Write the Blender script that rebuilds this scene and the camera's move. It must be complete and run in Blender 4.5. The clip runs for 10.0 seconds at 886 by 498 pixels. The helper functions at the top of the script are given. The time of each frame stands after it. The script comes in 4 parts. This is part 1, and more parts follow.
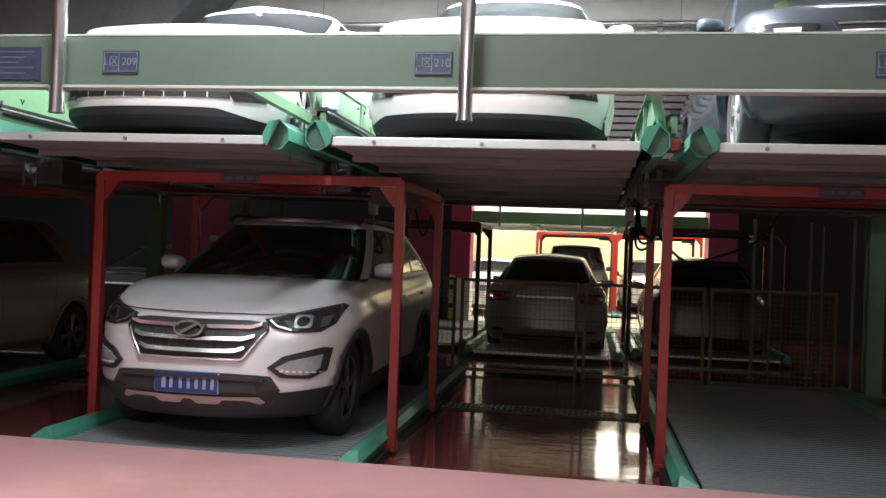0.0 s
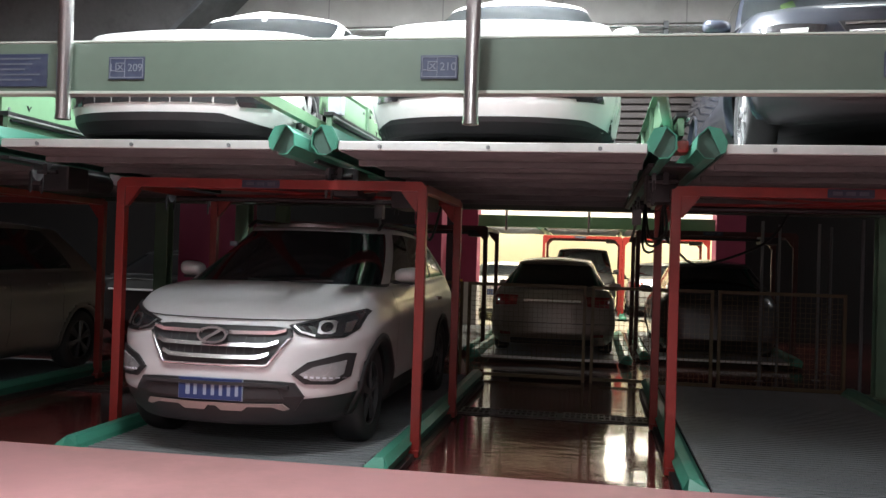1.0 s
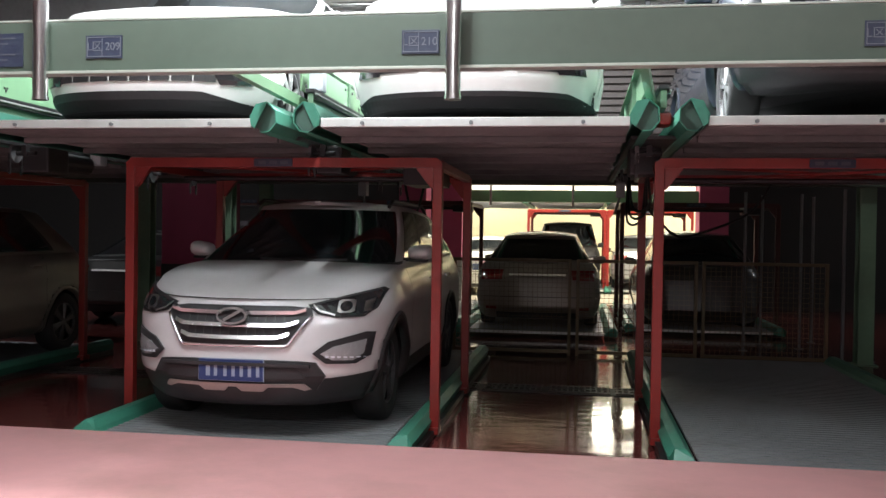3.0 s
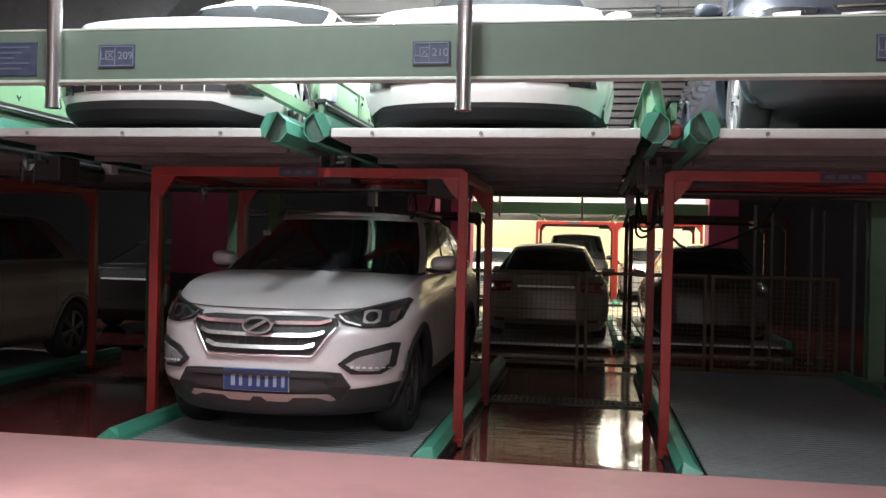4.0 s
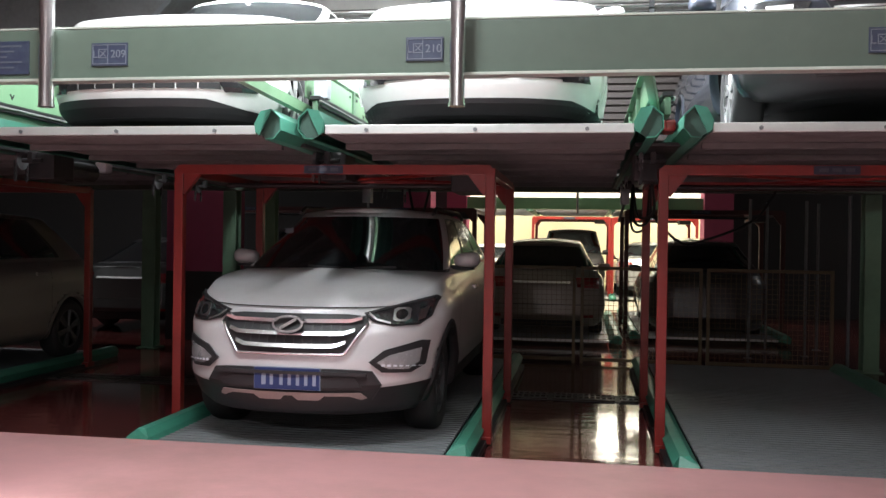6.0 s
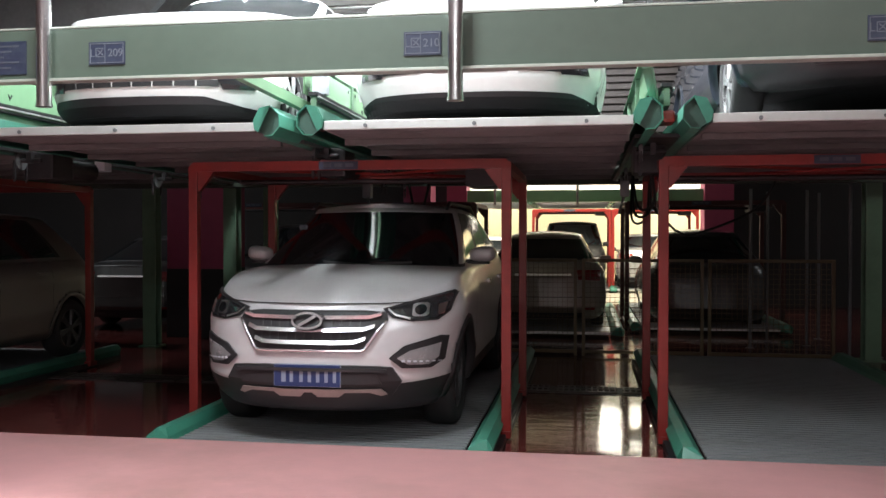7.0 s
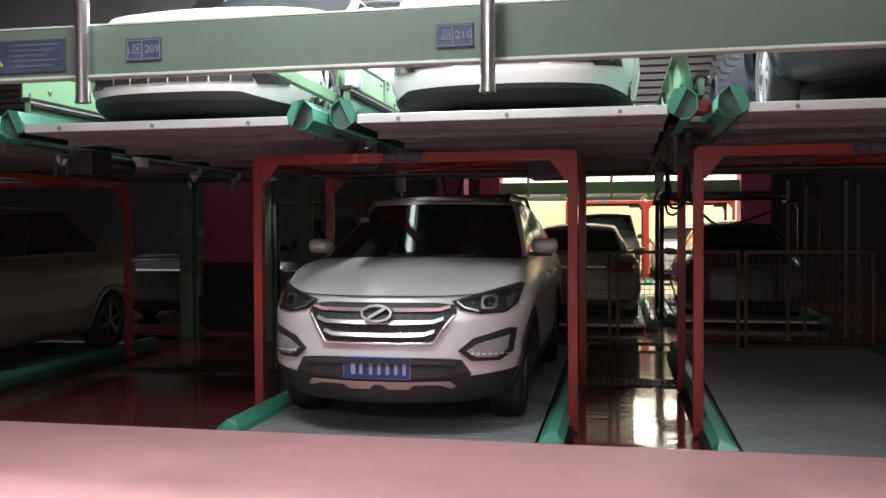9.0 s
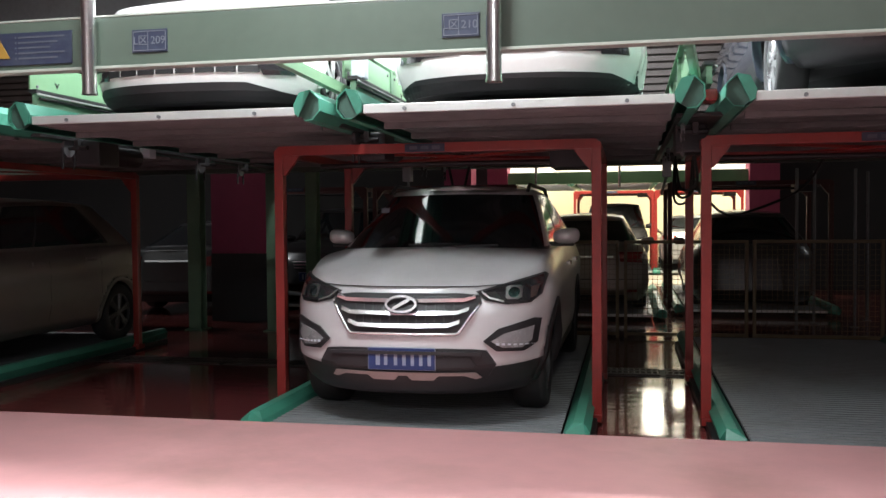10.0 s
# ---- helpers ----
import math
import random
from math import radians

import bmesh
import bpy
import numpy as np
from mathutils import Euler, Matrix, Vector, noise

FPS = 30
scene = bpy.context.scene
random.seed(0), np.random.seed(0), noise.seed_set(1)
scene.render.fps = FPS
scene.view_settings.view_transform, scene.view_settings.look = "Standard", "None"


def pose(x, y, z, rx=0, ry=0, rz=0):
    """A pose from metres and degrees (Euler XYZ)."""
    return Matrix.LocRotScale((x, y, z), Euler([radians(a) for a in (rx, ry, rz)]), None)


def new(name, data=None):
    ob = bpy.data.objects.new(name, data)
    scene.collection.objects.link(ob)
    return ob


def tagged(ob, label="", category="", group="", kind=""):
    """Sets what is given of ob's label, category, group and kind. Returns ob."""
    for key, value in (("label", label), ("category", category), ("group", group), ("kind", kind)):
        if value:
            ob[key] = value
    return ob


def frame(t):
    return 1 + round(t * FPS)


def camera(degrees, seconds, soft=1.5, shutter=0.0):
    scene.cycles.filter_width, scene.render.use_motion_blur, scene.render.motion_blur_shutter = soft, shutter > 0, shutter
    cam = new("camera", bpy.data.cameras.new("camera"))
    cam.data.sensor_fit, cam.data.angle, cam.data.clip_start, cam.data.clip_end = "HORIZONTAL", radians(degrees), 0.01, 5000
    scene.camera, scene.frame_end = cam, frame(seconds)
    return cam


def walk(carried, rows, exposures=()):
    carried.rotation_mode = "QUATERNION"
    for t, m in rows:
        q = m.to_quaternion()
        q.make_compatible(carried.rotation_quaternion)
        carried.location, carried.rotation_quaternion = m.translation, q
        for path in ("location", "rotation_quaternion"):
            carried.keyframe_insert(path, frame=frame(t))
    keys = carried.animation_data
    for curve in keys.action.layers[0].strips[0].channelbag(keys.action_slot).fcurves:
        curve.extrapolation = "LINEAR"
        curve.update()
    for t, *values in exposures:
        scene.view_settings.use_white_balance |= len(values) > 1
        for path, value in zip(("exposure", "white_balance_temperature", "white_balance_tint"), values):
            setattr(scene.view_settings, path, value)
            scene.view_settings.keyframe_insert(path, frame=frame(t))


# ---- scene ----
cam = camera(53.02, 10.0)

PATH = [
    (0.0, pose(-0.0105, -0.0106, 1.3642, 90.350, -2.136, 9.269)),
    (0.5, pose(-0.0173, -0.0090, 1.3648, 90.640, -2.182, 9.654)),
    (1.0, pose(-0.0146, 0.0026, 1.3617, 90.612, -1.768, 9.691)),
    (1.5, pose(-0.0091, 0.0118, 1.3597, 90.009, -1.346, 9.848)),
    (2.0, pose(-0.0061, 0.0162, 1.3618, 89.240, -0.927, 10.122)),
    (2.5, pose(-0.0084, 0.0078, 1.3640, 88.903, -0.743, 8.649)),
    (4.0, pose(-0.0175, 0.0053, 1.3595, 89.779, -1.286, 9.261)),
    (4.5, pose(-0.0149, 0.0042, 1.3593, 90.089, -1.116, 9.843)),
    (5.0, pose(-0.0106, 0.0018, 1.3598, 90.409, -1.011, 8.978)),
    (5.5, pose(-0.0092, 0.0017, 1.3583, 89.984, -1.077, 9.012)),
    (7.0, pose(-0.0111, 0.0075, 1.3617, 89.151, -0.022, 9.047)),
    (7.5, pose(-0.0141, 0.0063, 1.3593, 88.967, 0.243, 9.212)),
    (8.0, pose(-0.0117, 0.0046, 1.3559, 88.484, 0.308, 10.657)),
    (8.5, pose(-0.0132, 0.0006, 1.3543, 88.467, 0.376, 11.595)),
    (9.0, pose(-0.0074, -0.0058, 1.3552, 88.710, 0.284, 11.193)),
    (9.5, pose(-0.0069, 0.0010, 1.3534, 88.059, 0.441, 11.276)),
    (10.0, pose(-0.0000, 0.0000, 1.3539, 88.100, 0.475, 11.710)),
]
walk(cam, PATH)

# ---- light ----
world = bpy.data.worlds.new("world")
scene.world = world
world.use_nodes = True
world.node_tree.nodes["Background"].inputs[0].default_value = (0.5, 0.6, 0.7, 1)
world.node_tree.nodes["Background"].inputs[1].default_value = 0.003
scene.view_settings.exposure = 0.30


def area(name, x, y, z, sx, sy, watts, colour, rx=0.0):
    data = bpy.data.lights.new(name, "AREA")
    data.shape, data.size, data.size_y, data.energy, data.color = "RECTANGLE", sx, sy, watts, colour
    ob = new(name, data)
    ob.matrix_world = pose(x, y, z, rx, 0, 0)
    return ob


COOL = (0.92, 0.965, 1.0)
WARM = (1.0, 0.93, 0.76)
for lx, watts in ((-5.9, 3), (-2.9, 44), (-1.75, 184)):
    area("aisle_lamp", lx, 3.45, 4.6, 0.12, 1.2, watts, COOL)
area("aisle_lamp", 1.7, 2.2, 4.6, 0.12, 1.2, 62, COOL)
# Unseen fill lamps behind the camera, added to lift the dark fronts.
for lx in (-3.0, 1.0):
    area("aisle_lamp", lx, -5.2, 4.6, 1.25, 0.08, 100, COOL)
for lx, watts in ((-3.2, 330), (-0.5, 600), (2.2, 48)):
    area("upper_lamp", lx, 7.0, 4.6, 1.25, 0.08, watts, COOL)
# Fill added between the dark rows; no source is seen there.
area("row_fill_lamp", -9.5, 13.5, 4.6, 1.25, 0.08, 75, COOL)
area("row_fill_lamp", -0.3, 18.2, 4.6, 1.25, 0.08, 25, WARM)
area("row_fill_lamp", 8.0, 15.5, 4.6, 1.25, 0.08, 25, COOL)
for lx in (-1.8, 1.6):
    area("rear_lamp", lx, 21.5, 4.5, 2.4, 0.15, 380, WARM)
# Added out of view and tilted to brighten the end wall.
for lx in (-3.6, 4.6):
    area("end_fill_lamp", lx, 30.4, 4.5, 2.4, 0.15, 190, WARM, 28)
# Unseen panel, oversized so the pit floor mirrors a bright patch.
area("end_fill_lamp", 1.35, 28.6, 4.5, 1.7, 0.6, 300, WARM)


# ---- materials ----
def nodes_of(name):
    m = bpy.data.materials.new(name)
    m.use_nodes = True
    return m, m.node_tree.nodes, m.node_tree.links, m.node_tree.nodes["Principled BSDF"]


def mat(name, rgb, rough=0.5, metal=0.0, vary=0.15, scale=6.0, bump=0.0, bump_scale=60.0, coat=0.0, dirt=None, dirt_amount=0.0, rough_vary=0.1, stretch=(1, 1, 1)):
    """A paint, metal or stone with variation at two scales, patches of dirt and fine relief."""
    m, n, l, b = nodes_of(name)
    tc, mp = n.new("ShaderNodeTexCoord"), n.new("ShaderNodeMapping")
    mp.inputs["Scale"].default_value = stretch
    l.new(tc.outputs["Object"], mp.inputs[0])
    big, fine = n.new("ShaderNodeTexNoise"), n.new("ShaderNodeTexNoise")
    for tex, sc, de in ((big, scale * 0.25, 4), (fine, scale * 6, 3)):
        tex.inputs["Scale"].default_value, tex.inputs["Detail"].default_value = sc, de
        l.new(mp.outputs[0], tex.inputs["Vector"])
    add = n.new("ShaderNodeMath")
    add.operation = "MULTIPLY_ADD"
    add.inputs[1].default_value = 0.45
    l.new(fine.outputs[0], add.inputs[0])
    l.new(big.outputs[0], add.inputs[2])
    ramp = n.new("ShaderNodeValToRGB")
    lo, hi = [max(0, c * (1 - vary)) for c in rgb], [min(1, c * (1 + vary)) for c in rgb]
    ramp.color_ramp.elements[0].position, ramp.color_ramp.elements[1].position = 0.45, 0.95
    ramp.color_ramp.elements[0].color, ramp.color_ramp.elements[1].color = (*lo, 1), (*hi, 1)
    l.new(add.outputs[0], ramp.inputs[0])
    out = ramp.outputs[0]
    if dirt:
        st, sr, mx = n.new("ShaderNodeTexNoise"), n.new("ShaderNodeValToRGB"), n.new("ShaderNodeMix")
        st.inputs["Scale"].default_value, st.inputs["Detail"].default_value, st.inputs["Roughness"].default_value = scale * 0.6, 8, 0.65
        l.new(mp.outputs[0], st.inputs["Vector"])
        sr.color_ramp.elements[0].position, sr.color_ramp.elements[1].position = 0.5, 0.72
        sr.color_ramp.elements[1].color = (dirt_amount, dirt_amount, dirt_amount, 1)
        l.new(st.outputs[0], sr.inputs[0])
        mx.data_type = "RGBA"
        l.new(sr.outputs[0], mx.inputs["Factor"])
        l.new(out, mx.inputs["A"])
        mx.inputs["B"].default_value = (*dirt, 1)
        out = mx.outputs["Result"]
    l.new(out, b.inputs["Base Color"])
    rr = n.new("ShaderNodeMapRange")
    rr.inputs["From Min"].default_value, rr.inputs["From Max"].default_value = 0.3, 1.1
    rr.inputs["To Min"].default_value, rr.inputs["To Max"].default_value = max(0.02, rough - rough_vary), min(1, rough + rough_vary)
    l.new(add.outputs[0], rr.inputs[0])
    l.new(rr.outputs[0], b.inputs["Roughness"])
    b.inputs["Metallic"].default_value = metal
    b.inputs["Coat Weight"].default_value = coat
    b.inputs["Coat Roughness"].default_value = 0.06
    if bump:
        bt, bn = n.new("ShaderNodeTexNoise"), n.new("ShaderNodeBump")
        bt.inputs["Scale"].default_value, bt.inputs["Detail"].default_value = bump_scale, 4
        l.new(mp.outputs[0], bt.inputs["Vector"])
        bn.inputs["Strength"].default_value, bn.inputs["Distance"].default_value = bump, 0.01
        l.new(bt.outputs[0], bn.inputs["Height"])
        l.new(bn.outputs[0], b.inputs["Normal"])
    return m


def glow(name, rgb, strength):
    m, n, l, b = nodes_of(name)
    b.inputs["Base Color"].default_value = (0.8, 0.8, 0.8, 1)
    b.inputs["Emission Color"].default_value = (*rgb, 1)
    b.inputs["Emission Strength"].default_value = strength
    return m


PINK = mat("pink_epoxy", (0.47, 0.245, 0.245), 0.45, 0, 0.15, 1.0, 0.06, 30, dirt=(0.29, 0.175, 0.15), dirt_amount=0.75)
RED_FLOOR = mat("dark_red_epoxy", (0.115, 0.027, 0.025), 0.085, 0, 0.2, 1.5, 0.24, 8, dirt=(0.05, 0.03, 0.028), dirt_amount=0.5, rough_vary=0.05, stretch=(0.4, 1, 1))
RED = mat("red_paint", (0.23, 0.02, 0.016), 0.38, 0, 0.12, 5, 0.04, 50, dirt=(0.12, 0.02, 0.02), dirt_amount=0.4)
BEIGE_FLOOR = mat("beige_epoxy", (0.55, 0.50, 0.40), 0.2, 0, 0.08, 1.2, 0.05, 8, dirt=(0.4, 0.35, 0.27), dirt_amount=0.4)
# Darker copy of the portal red, with the second row's shade painted in.
SHADED_RED = mat("shaded_red_paint", (0.06, 0.012, 0.01), 0.5, 0, 0.15, 5, 0.04, 50)
BEAM = mat("grey_green_paint", (0.076, 0.105, 0.082), 0.5, 0, 0.10, 2, 0.03, 25, dirt=(0.06, 0.085, 0.065), dirt_amount=0.5)
GREEN = mat("light_green_paint", (0.14, 0.265, 0.15), 0.45, 0, 0.1, 3, 0.03, 30, dirt=(0.2, 0.3, 0.16), dirt_amount=0.4)
TEAL = mat("teal_green_paint", (0.042, 0.20, 0.138), 0.45, 0, 0.14, 6, 0.05, 40, dirt=(0.03, 0.10, 0.075), dirt_amount=0.5)
GALV = mat("galvanised_steel", (0.17, 0.18, 0.19), 0.5, 0.4, 0.14, 5, 0.05, 60, dirt=(0.11, 0.105, 0.10), dirt_amount=0.5)
UNDER = mat("dusty_galvanised_steel", (0.17, 0.168, 0.168), 0.55, 0.3, 0.2, 3, 0.06, 50, dirt=(0.055, 0.05, 0.05), dirt_amount=0.6)
POST_GREEN = mat("mid_green_paint", (0.14, 0.25, 0.16), 0.5, 0, 0.12, 3, 0.03, 30, dirt=(0.08, 0.13, 0.09), dirt_amount=0.5)
ALU = mat("brushed_aluminium", (0.60, 0.61, 0.60), 0.38, 0.6, 0.08, 5, 0.03, 80)
CHROME = mat("polished_steel", (0.86, 0.86, 0.86), 0.2, 1.0, 0.05, 5, rough_vary=0.05)
BLACK = mat("black_steel", (0.025, 0.025, 0.027), 0.5, 0.2, 0.3, 8, 0.05, 40)
RUBBER = mat("black_rubber", (0.022, 0.022, 0.023), 0.75, 0, 0.3, 10, 0.1, 80)
PLASTIC = mat("black_plastic", (0.022, 0.022, 0.024), 0.5, 0, 0.25, 10, 0.05, 120)
CONCRETE = mat("grey_painted_wall", (0.56, 0.55, 0.53), 0.8, 0, 0.12, 1.2, 0.1, 20, dirt=(0.3, 0.29, 0.28), dirt_amount=0.5)
PLASTER = mat("white_painted_wall", (0.75, 0.74, 0.72), 0.8, 0, 0.08, 1.2, 0.08, 20)
# Paler than the beam: light caught by the flange edges, put into the colour.
LIT_EDGE = mat("light_catching_flange_edge", (0.38, 0.42, 0.37), 0.45, 0.2, 0.15, 5, 0.04, 40)
SHUTTER = mat("brown_shutter", (0.045, 0.034, 0.03), 0.5, 0.2, 0.2, 4)
# Grey wall taken almost to black: the darkness there is in the colour.
SHADED_WALL = mat("shaded_grey_wall", (0.035, 0.033, 0.033), 0.8, 0, 0.15, 1.2, 0.1, 20)
CREAM = mat("cream_painted_wall", (0.74, 0.66, 0.46), 0.7, 0, 0.06, 1.0, 0.05, 20, dirt=(0.6, 0.53, 0.38), dirt_amount=0.4)
MAGENTA = mat("magenta_paint", (0.34, 0.05, 0.12), 0.55, 0, 0.12, 1.5, 0.05, 20, dirt=(0.3, 0.05, 0.1), dirt_amount=0.4)
CEIL = mat("grey_ceiling", (0.38, 0.37, 0.36), 0.9, 0, 0.15, 1.2, 0.1, 20)
DULL_YELLOW = mat("faded_yellow", (0.30, 0.18, 0.03), 0.6, 0, 0.15, 8)
YELLOW = mat("yellow_paint", (0.75, 0.48, 0.04), 0.5, 0, 0.1, 6)
SIGN_BLUE = mat("faded_blue_enamel", (0.024, 0.032, 0.062), 0.5, 0, 0.15, 8, dirt=(0.08, 0.10, 0.12), dirt_amount=0.4)
FADED = mat("faded_lettering", (0.12, 0.135, 0.16), 0.6, 0, 0.2, 10)
BLUE = mat("blue_enamel", (0.018, 0.045, 0.20), 0.35, 0, 0.12, 8, dirt=(0.06, 0.08, 0.2), dirt_amount=0.3)
SIGN_GREY = mat("faint_lettering", (0.07, 0.082, 0.105), 0.6, 0, 0.3, 12)
PLATE_PALE = mat("plate_lettering", (0.24, 0.28, 0.36), 0.5, 0, 0.1, 10)
PLATE_BLUE = mat("plate_blue", (0.010, 0.028, 0.11), 0.4, 0, 0.1, 8)
PALE = mat("pale_lettering", (0.62, 0.66, 0.72), 0.5, 0, 0.1, 10)
TUBE = glow("lit_tube", (1.0, 0.95, 0.8), 14)
CABLE = mat("black_cable", (0.015, 0.015, 0.015), 0.5, 0, 0.2, 10)


# ---- mesh helpers ----
def box(bm, x0, x1, y0, y1, z0, z1, bevel=0.0):
    """A box between those planes, with chamfered edges."""
    r = bmesh.ops.create_cube(bm, size=1, matrix=Matrix.Translation(((x0 + x1) / 2, (y0 + y1) / 2, (z0 + z1) / 2)) @ Matrix.Diagonal((x1 - x0, y1 - y0, z1 - z0, 1)))
    if bevel:
        es = list({e for v in r["verts"] for e in v.link_edges})
        bmesh.ops.bevel(bm, geom=es, offset=bevel, segments=2, profile=0.6, affect="EDGES")
    return bm


def boxed(x0, x1, y0, y1, z0, z1, bevel=0.004):
    return box(bmesh.new(), x0, x1, y0, y1, z0, z1, bevel)


def rod(bm, a, b, r, seg=12):
    a, b = Vector(a), Vector(b)
    d = b - a
    m = Matrix.Translation((a + b) / 2) @ d.to_track_quat("Z", "Y").to_matrix().to_4x4()
    bmesh.ops.create_cone(bm, cap_ends=True, segments=seg, radius1=r, radius2=r, depth=d.length, matrix=m)
    return bm


def rodded(a, b, r, seg=12):
    return rod(bmesh.new(), a, b, r, seg)


def bar(bm, a, b, w, h):
    """A square bar from a to b."""
    a, b = Vector(a), Vector(b)
    d = b - a
    m = Matrix.Translation((a + b) / 2) @ d.to_track_quat("Y", "Z").to_matrix().to_4x4() @ Matrix.Diagonal((w, d.length, h, 1))
    bmesh.ops.create_cube(bm, size=1, matrix=m)
    return bm


def barred(a, b, w, h):
    return bar(bmesh.new(), a, b, w, h)


def prism(bm, pts, lo, hi, axis="y"):
    """Extrude a closed outline: pts are (x, z) for axis y, (y, z) for axis x, (x, y) for axis z."""
    def at(p, d):
        return {"y": (p[0], d, p[1]), "x": (d, p[0], p[1]), "z": (p[0], p[1], d)}[axis]
    va, vb = [bm.verts.new(at(p, lo)) for p in pts], [bm.verts.new(at(p, hi)) for p in pts]
    k = len(pts)
    bm.faces.new(va), bm.faces.new(vb[::-1])
    for i in range(k):
        bm.faces.new((va[i], vb[i], vb[(i + 1) % k], va[(i + 1) % k]))
    bmesh.ops.recalc_face_normals(bm, faces=bm.faces)
    return bm


def prismed(pts, lo, hi, axis="y"):
    return prism(bmesh.new(), pts, lo, hi, axis)


def strip(pts, t):
    """A sheet-metal outline of thickness t along an open polyline."""
    left, right = [], []
    for i, p in enumerate(pts):
        a, b = Vector(pts[max(i - 1, 0)]), Vector(pts[min(i + 1, len(pts) - 1)])
        d = (b - a).normalized()
        nrm = Vector((-d.y, d.x)) * t / 2
        left.append(tuple(Vector(p) + nrm)), right.append(tuple(Vector(p) - nrm))
    return left + right[::-1]


def part(name, bm, material, parent=None, label="", smooth=False):
    me = bpy.data.meshes.new(name)
    bm.to_mesh(me)
    bm.free()
    for m in (material if isinstance(material, (list, tuple)) else (material,)):
        me.materials.append(m)
    if smooth:
        me.shade_smooth()
    ob = new(name, me)
    if parent:
        ob.parent = parent
    if label:
        ob["label"] = label
    return ob


def root(name, x, y, z, rz, label, category, group=""):
    ob = new(name)
    ob.empty_display_size = 0.2
    ob.matrix_basis = pose(x, y, z, 0, 0, rz)
    return tagged(ob, label, category, group)


def structure(name, bm, material, label, smooth=False):
    return tagged(part(name, bm, material, None, label, smooth), kind="structure")


# ---- the hall ----
KERB = 5.58
PIT = -0.12
CEILING = 4.9
structure("floor", boxed(-17, 15, -8, KERB, -0.3, 0, 0), PINK, "worn pink epoxy floor of the driving aisle")
structure("ground", boxed(-17, 15, KERB + 0.003, 32.0, -0.4, PIT, 0), RED_FLOOR, "glossy dark red epoxy floor of the parking pit")
structure("floor_end", boxed(-17, 15, 19.61, 31.99, PIT - 0.1, PIT + 0.004, 0), BEIGE_FLOOR, "smooth beige floor of the lit end bay")
structure("ceiling", boxed(-17, 15, -8, 32.2, CEILING, CEILING + 0.2, 0), CEIL, "dark grey concrete ceiling over the garage")
# White panel added out of view as a reflector for the end bay.
structure("ceiling_bounce", boxed(-16.9, 14.9, 19.65, 31.98, CEILING - 0.06, CEILING - 0.004, 0), PLASTER, "unseen white ceiling panel added to bounce light in the end bay")
structure("wall_west", boxed(-17.2, -17, -8, 32.2, -0.4, CEILING, 0), CONCRETE, "grey painted side wall")
structure("wall_east", boxed(15, 15.2, -8, 32.2, -0.4, CEILING, 0), CONCRETE, "grey painted side wall")
structure("wall_south", boxed(-17, 15, -8.2, -8, -0.4, CEILING, 0), PLASTER, "grey painted wall behind the aisle")
structure("wall_north", boxed(-17, 15, 32.0, 32.2, -0.4, CEILING, 0), CREAM, "bright cream painted end wall")

# ---- things follow ----
# ---- the front beam with its signs and poles ----
def front_beam():
    b = root("front_beam", 0, 0, 0, 0, "long grey-green painted steel box beam with bottom flange", "beam")
    part("web", boxed(-9, 8, 4.9, 4.945, 2.30, 2.595, 0.006), BEAM, b)
    # Both flanges carry the painted bright edge line.
    part("flange", boxed(-9, 8, 4.875, 4.975, 2.282, 2.2995, 0.003), LIT_EDGE, b, "flange edge painted pale as if catching light")
    part("top_flange", boxed(-9, 8, 4.897, 4.975, 2.5955, 2.608, 0.003), LIT_EDGE, b, "flange edge painted pale as if catching light")
    for x in (-7.5, -5.1, -2.4, 0.1, 2.5, 5.0):
        part("stiffener", boxed(x, x + 0.012, 4.9455, 4.97, 2.30, 2.595, 0), BEAM, b)
    return b


front_beam()


def text_on(name, s, x, y, z, size, material, parent):
    cu = bpy.data.curves.new(name, "FONT")
    cu.body, cu.size, cu.align_x, cu.align_y, cu.extrude = s, size, "CENTER", "CENTER", 0.0015
    tmp = new(name, cu)
    me = bpy.data.meshes.new_from_object(tmp.evaluated_get(bpy.context.evaluated_depsgraph_get()))
    bpy.data.objects.remove(tmp)
    me.materials.clear()
    me.materials.append(material)
    ob = new(name, me)
    ob.parent = parent
    ob.matrix_basis = pose(x, y, z, 90, 0, 0)
    return ob


def bay_sign(x0, x1, z0, z1, first, second):
    s = root("bay_sign", (x0 + x1) / 2, 4.9, (z0 + z1) / 2, 0, "small blue enamel bay number plate with pale letters", "sign", "bay signs on the beam")
    w, h = (x1 - x0) / 2, (z1 - z0) / 2
    part("plate", boxed(-w, w, -0.008, -0.001, -h, h, 0.002), SIGN_BLUE, s)
    for a in ((-w + .008, w - .008, h - .014, h - .010), (-w + .008, w - .008, -h + .010, -h + .014), (-w + .008, -w + .012, -h + .014, h - .014), (w - .012, w - .008, -h + .014, h - .014), (-.012, -.009, -h + .014, h - .014)):
        part("border_line", boxed(a[0], a[1], -0.0105, -0.008, a[2], a[3], 0), FADED, s)
    text_on("letter", first, -w * 0.52, -0.009, 0, h * 0.95, FADED, s)
    text_on("number", second, w * 0.48, -0.009, 0, h * 0.95, FADED, s)
    return s


bay_sign(-2.916, -2.686, 2.372, 2.508, "L\u533a", "209")
bay_sign(-1.012, -0.800, 2.368, 2.502, "L\u533a", "210")
bay_sign(1.43, 1.65, 2.368, 2.502, "L\u533a", "211")


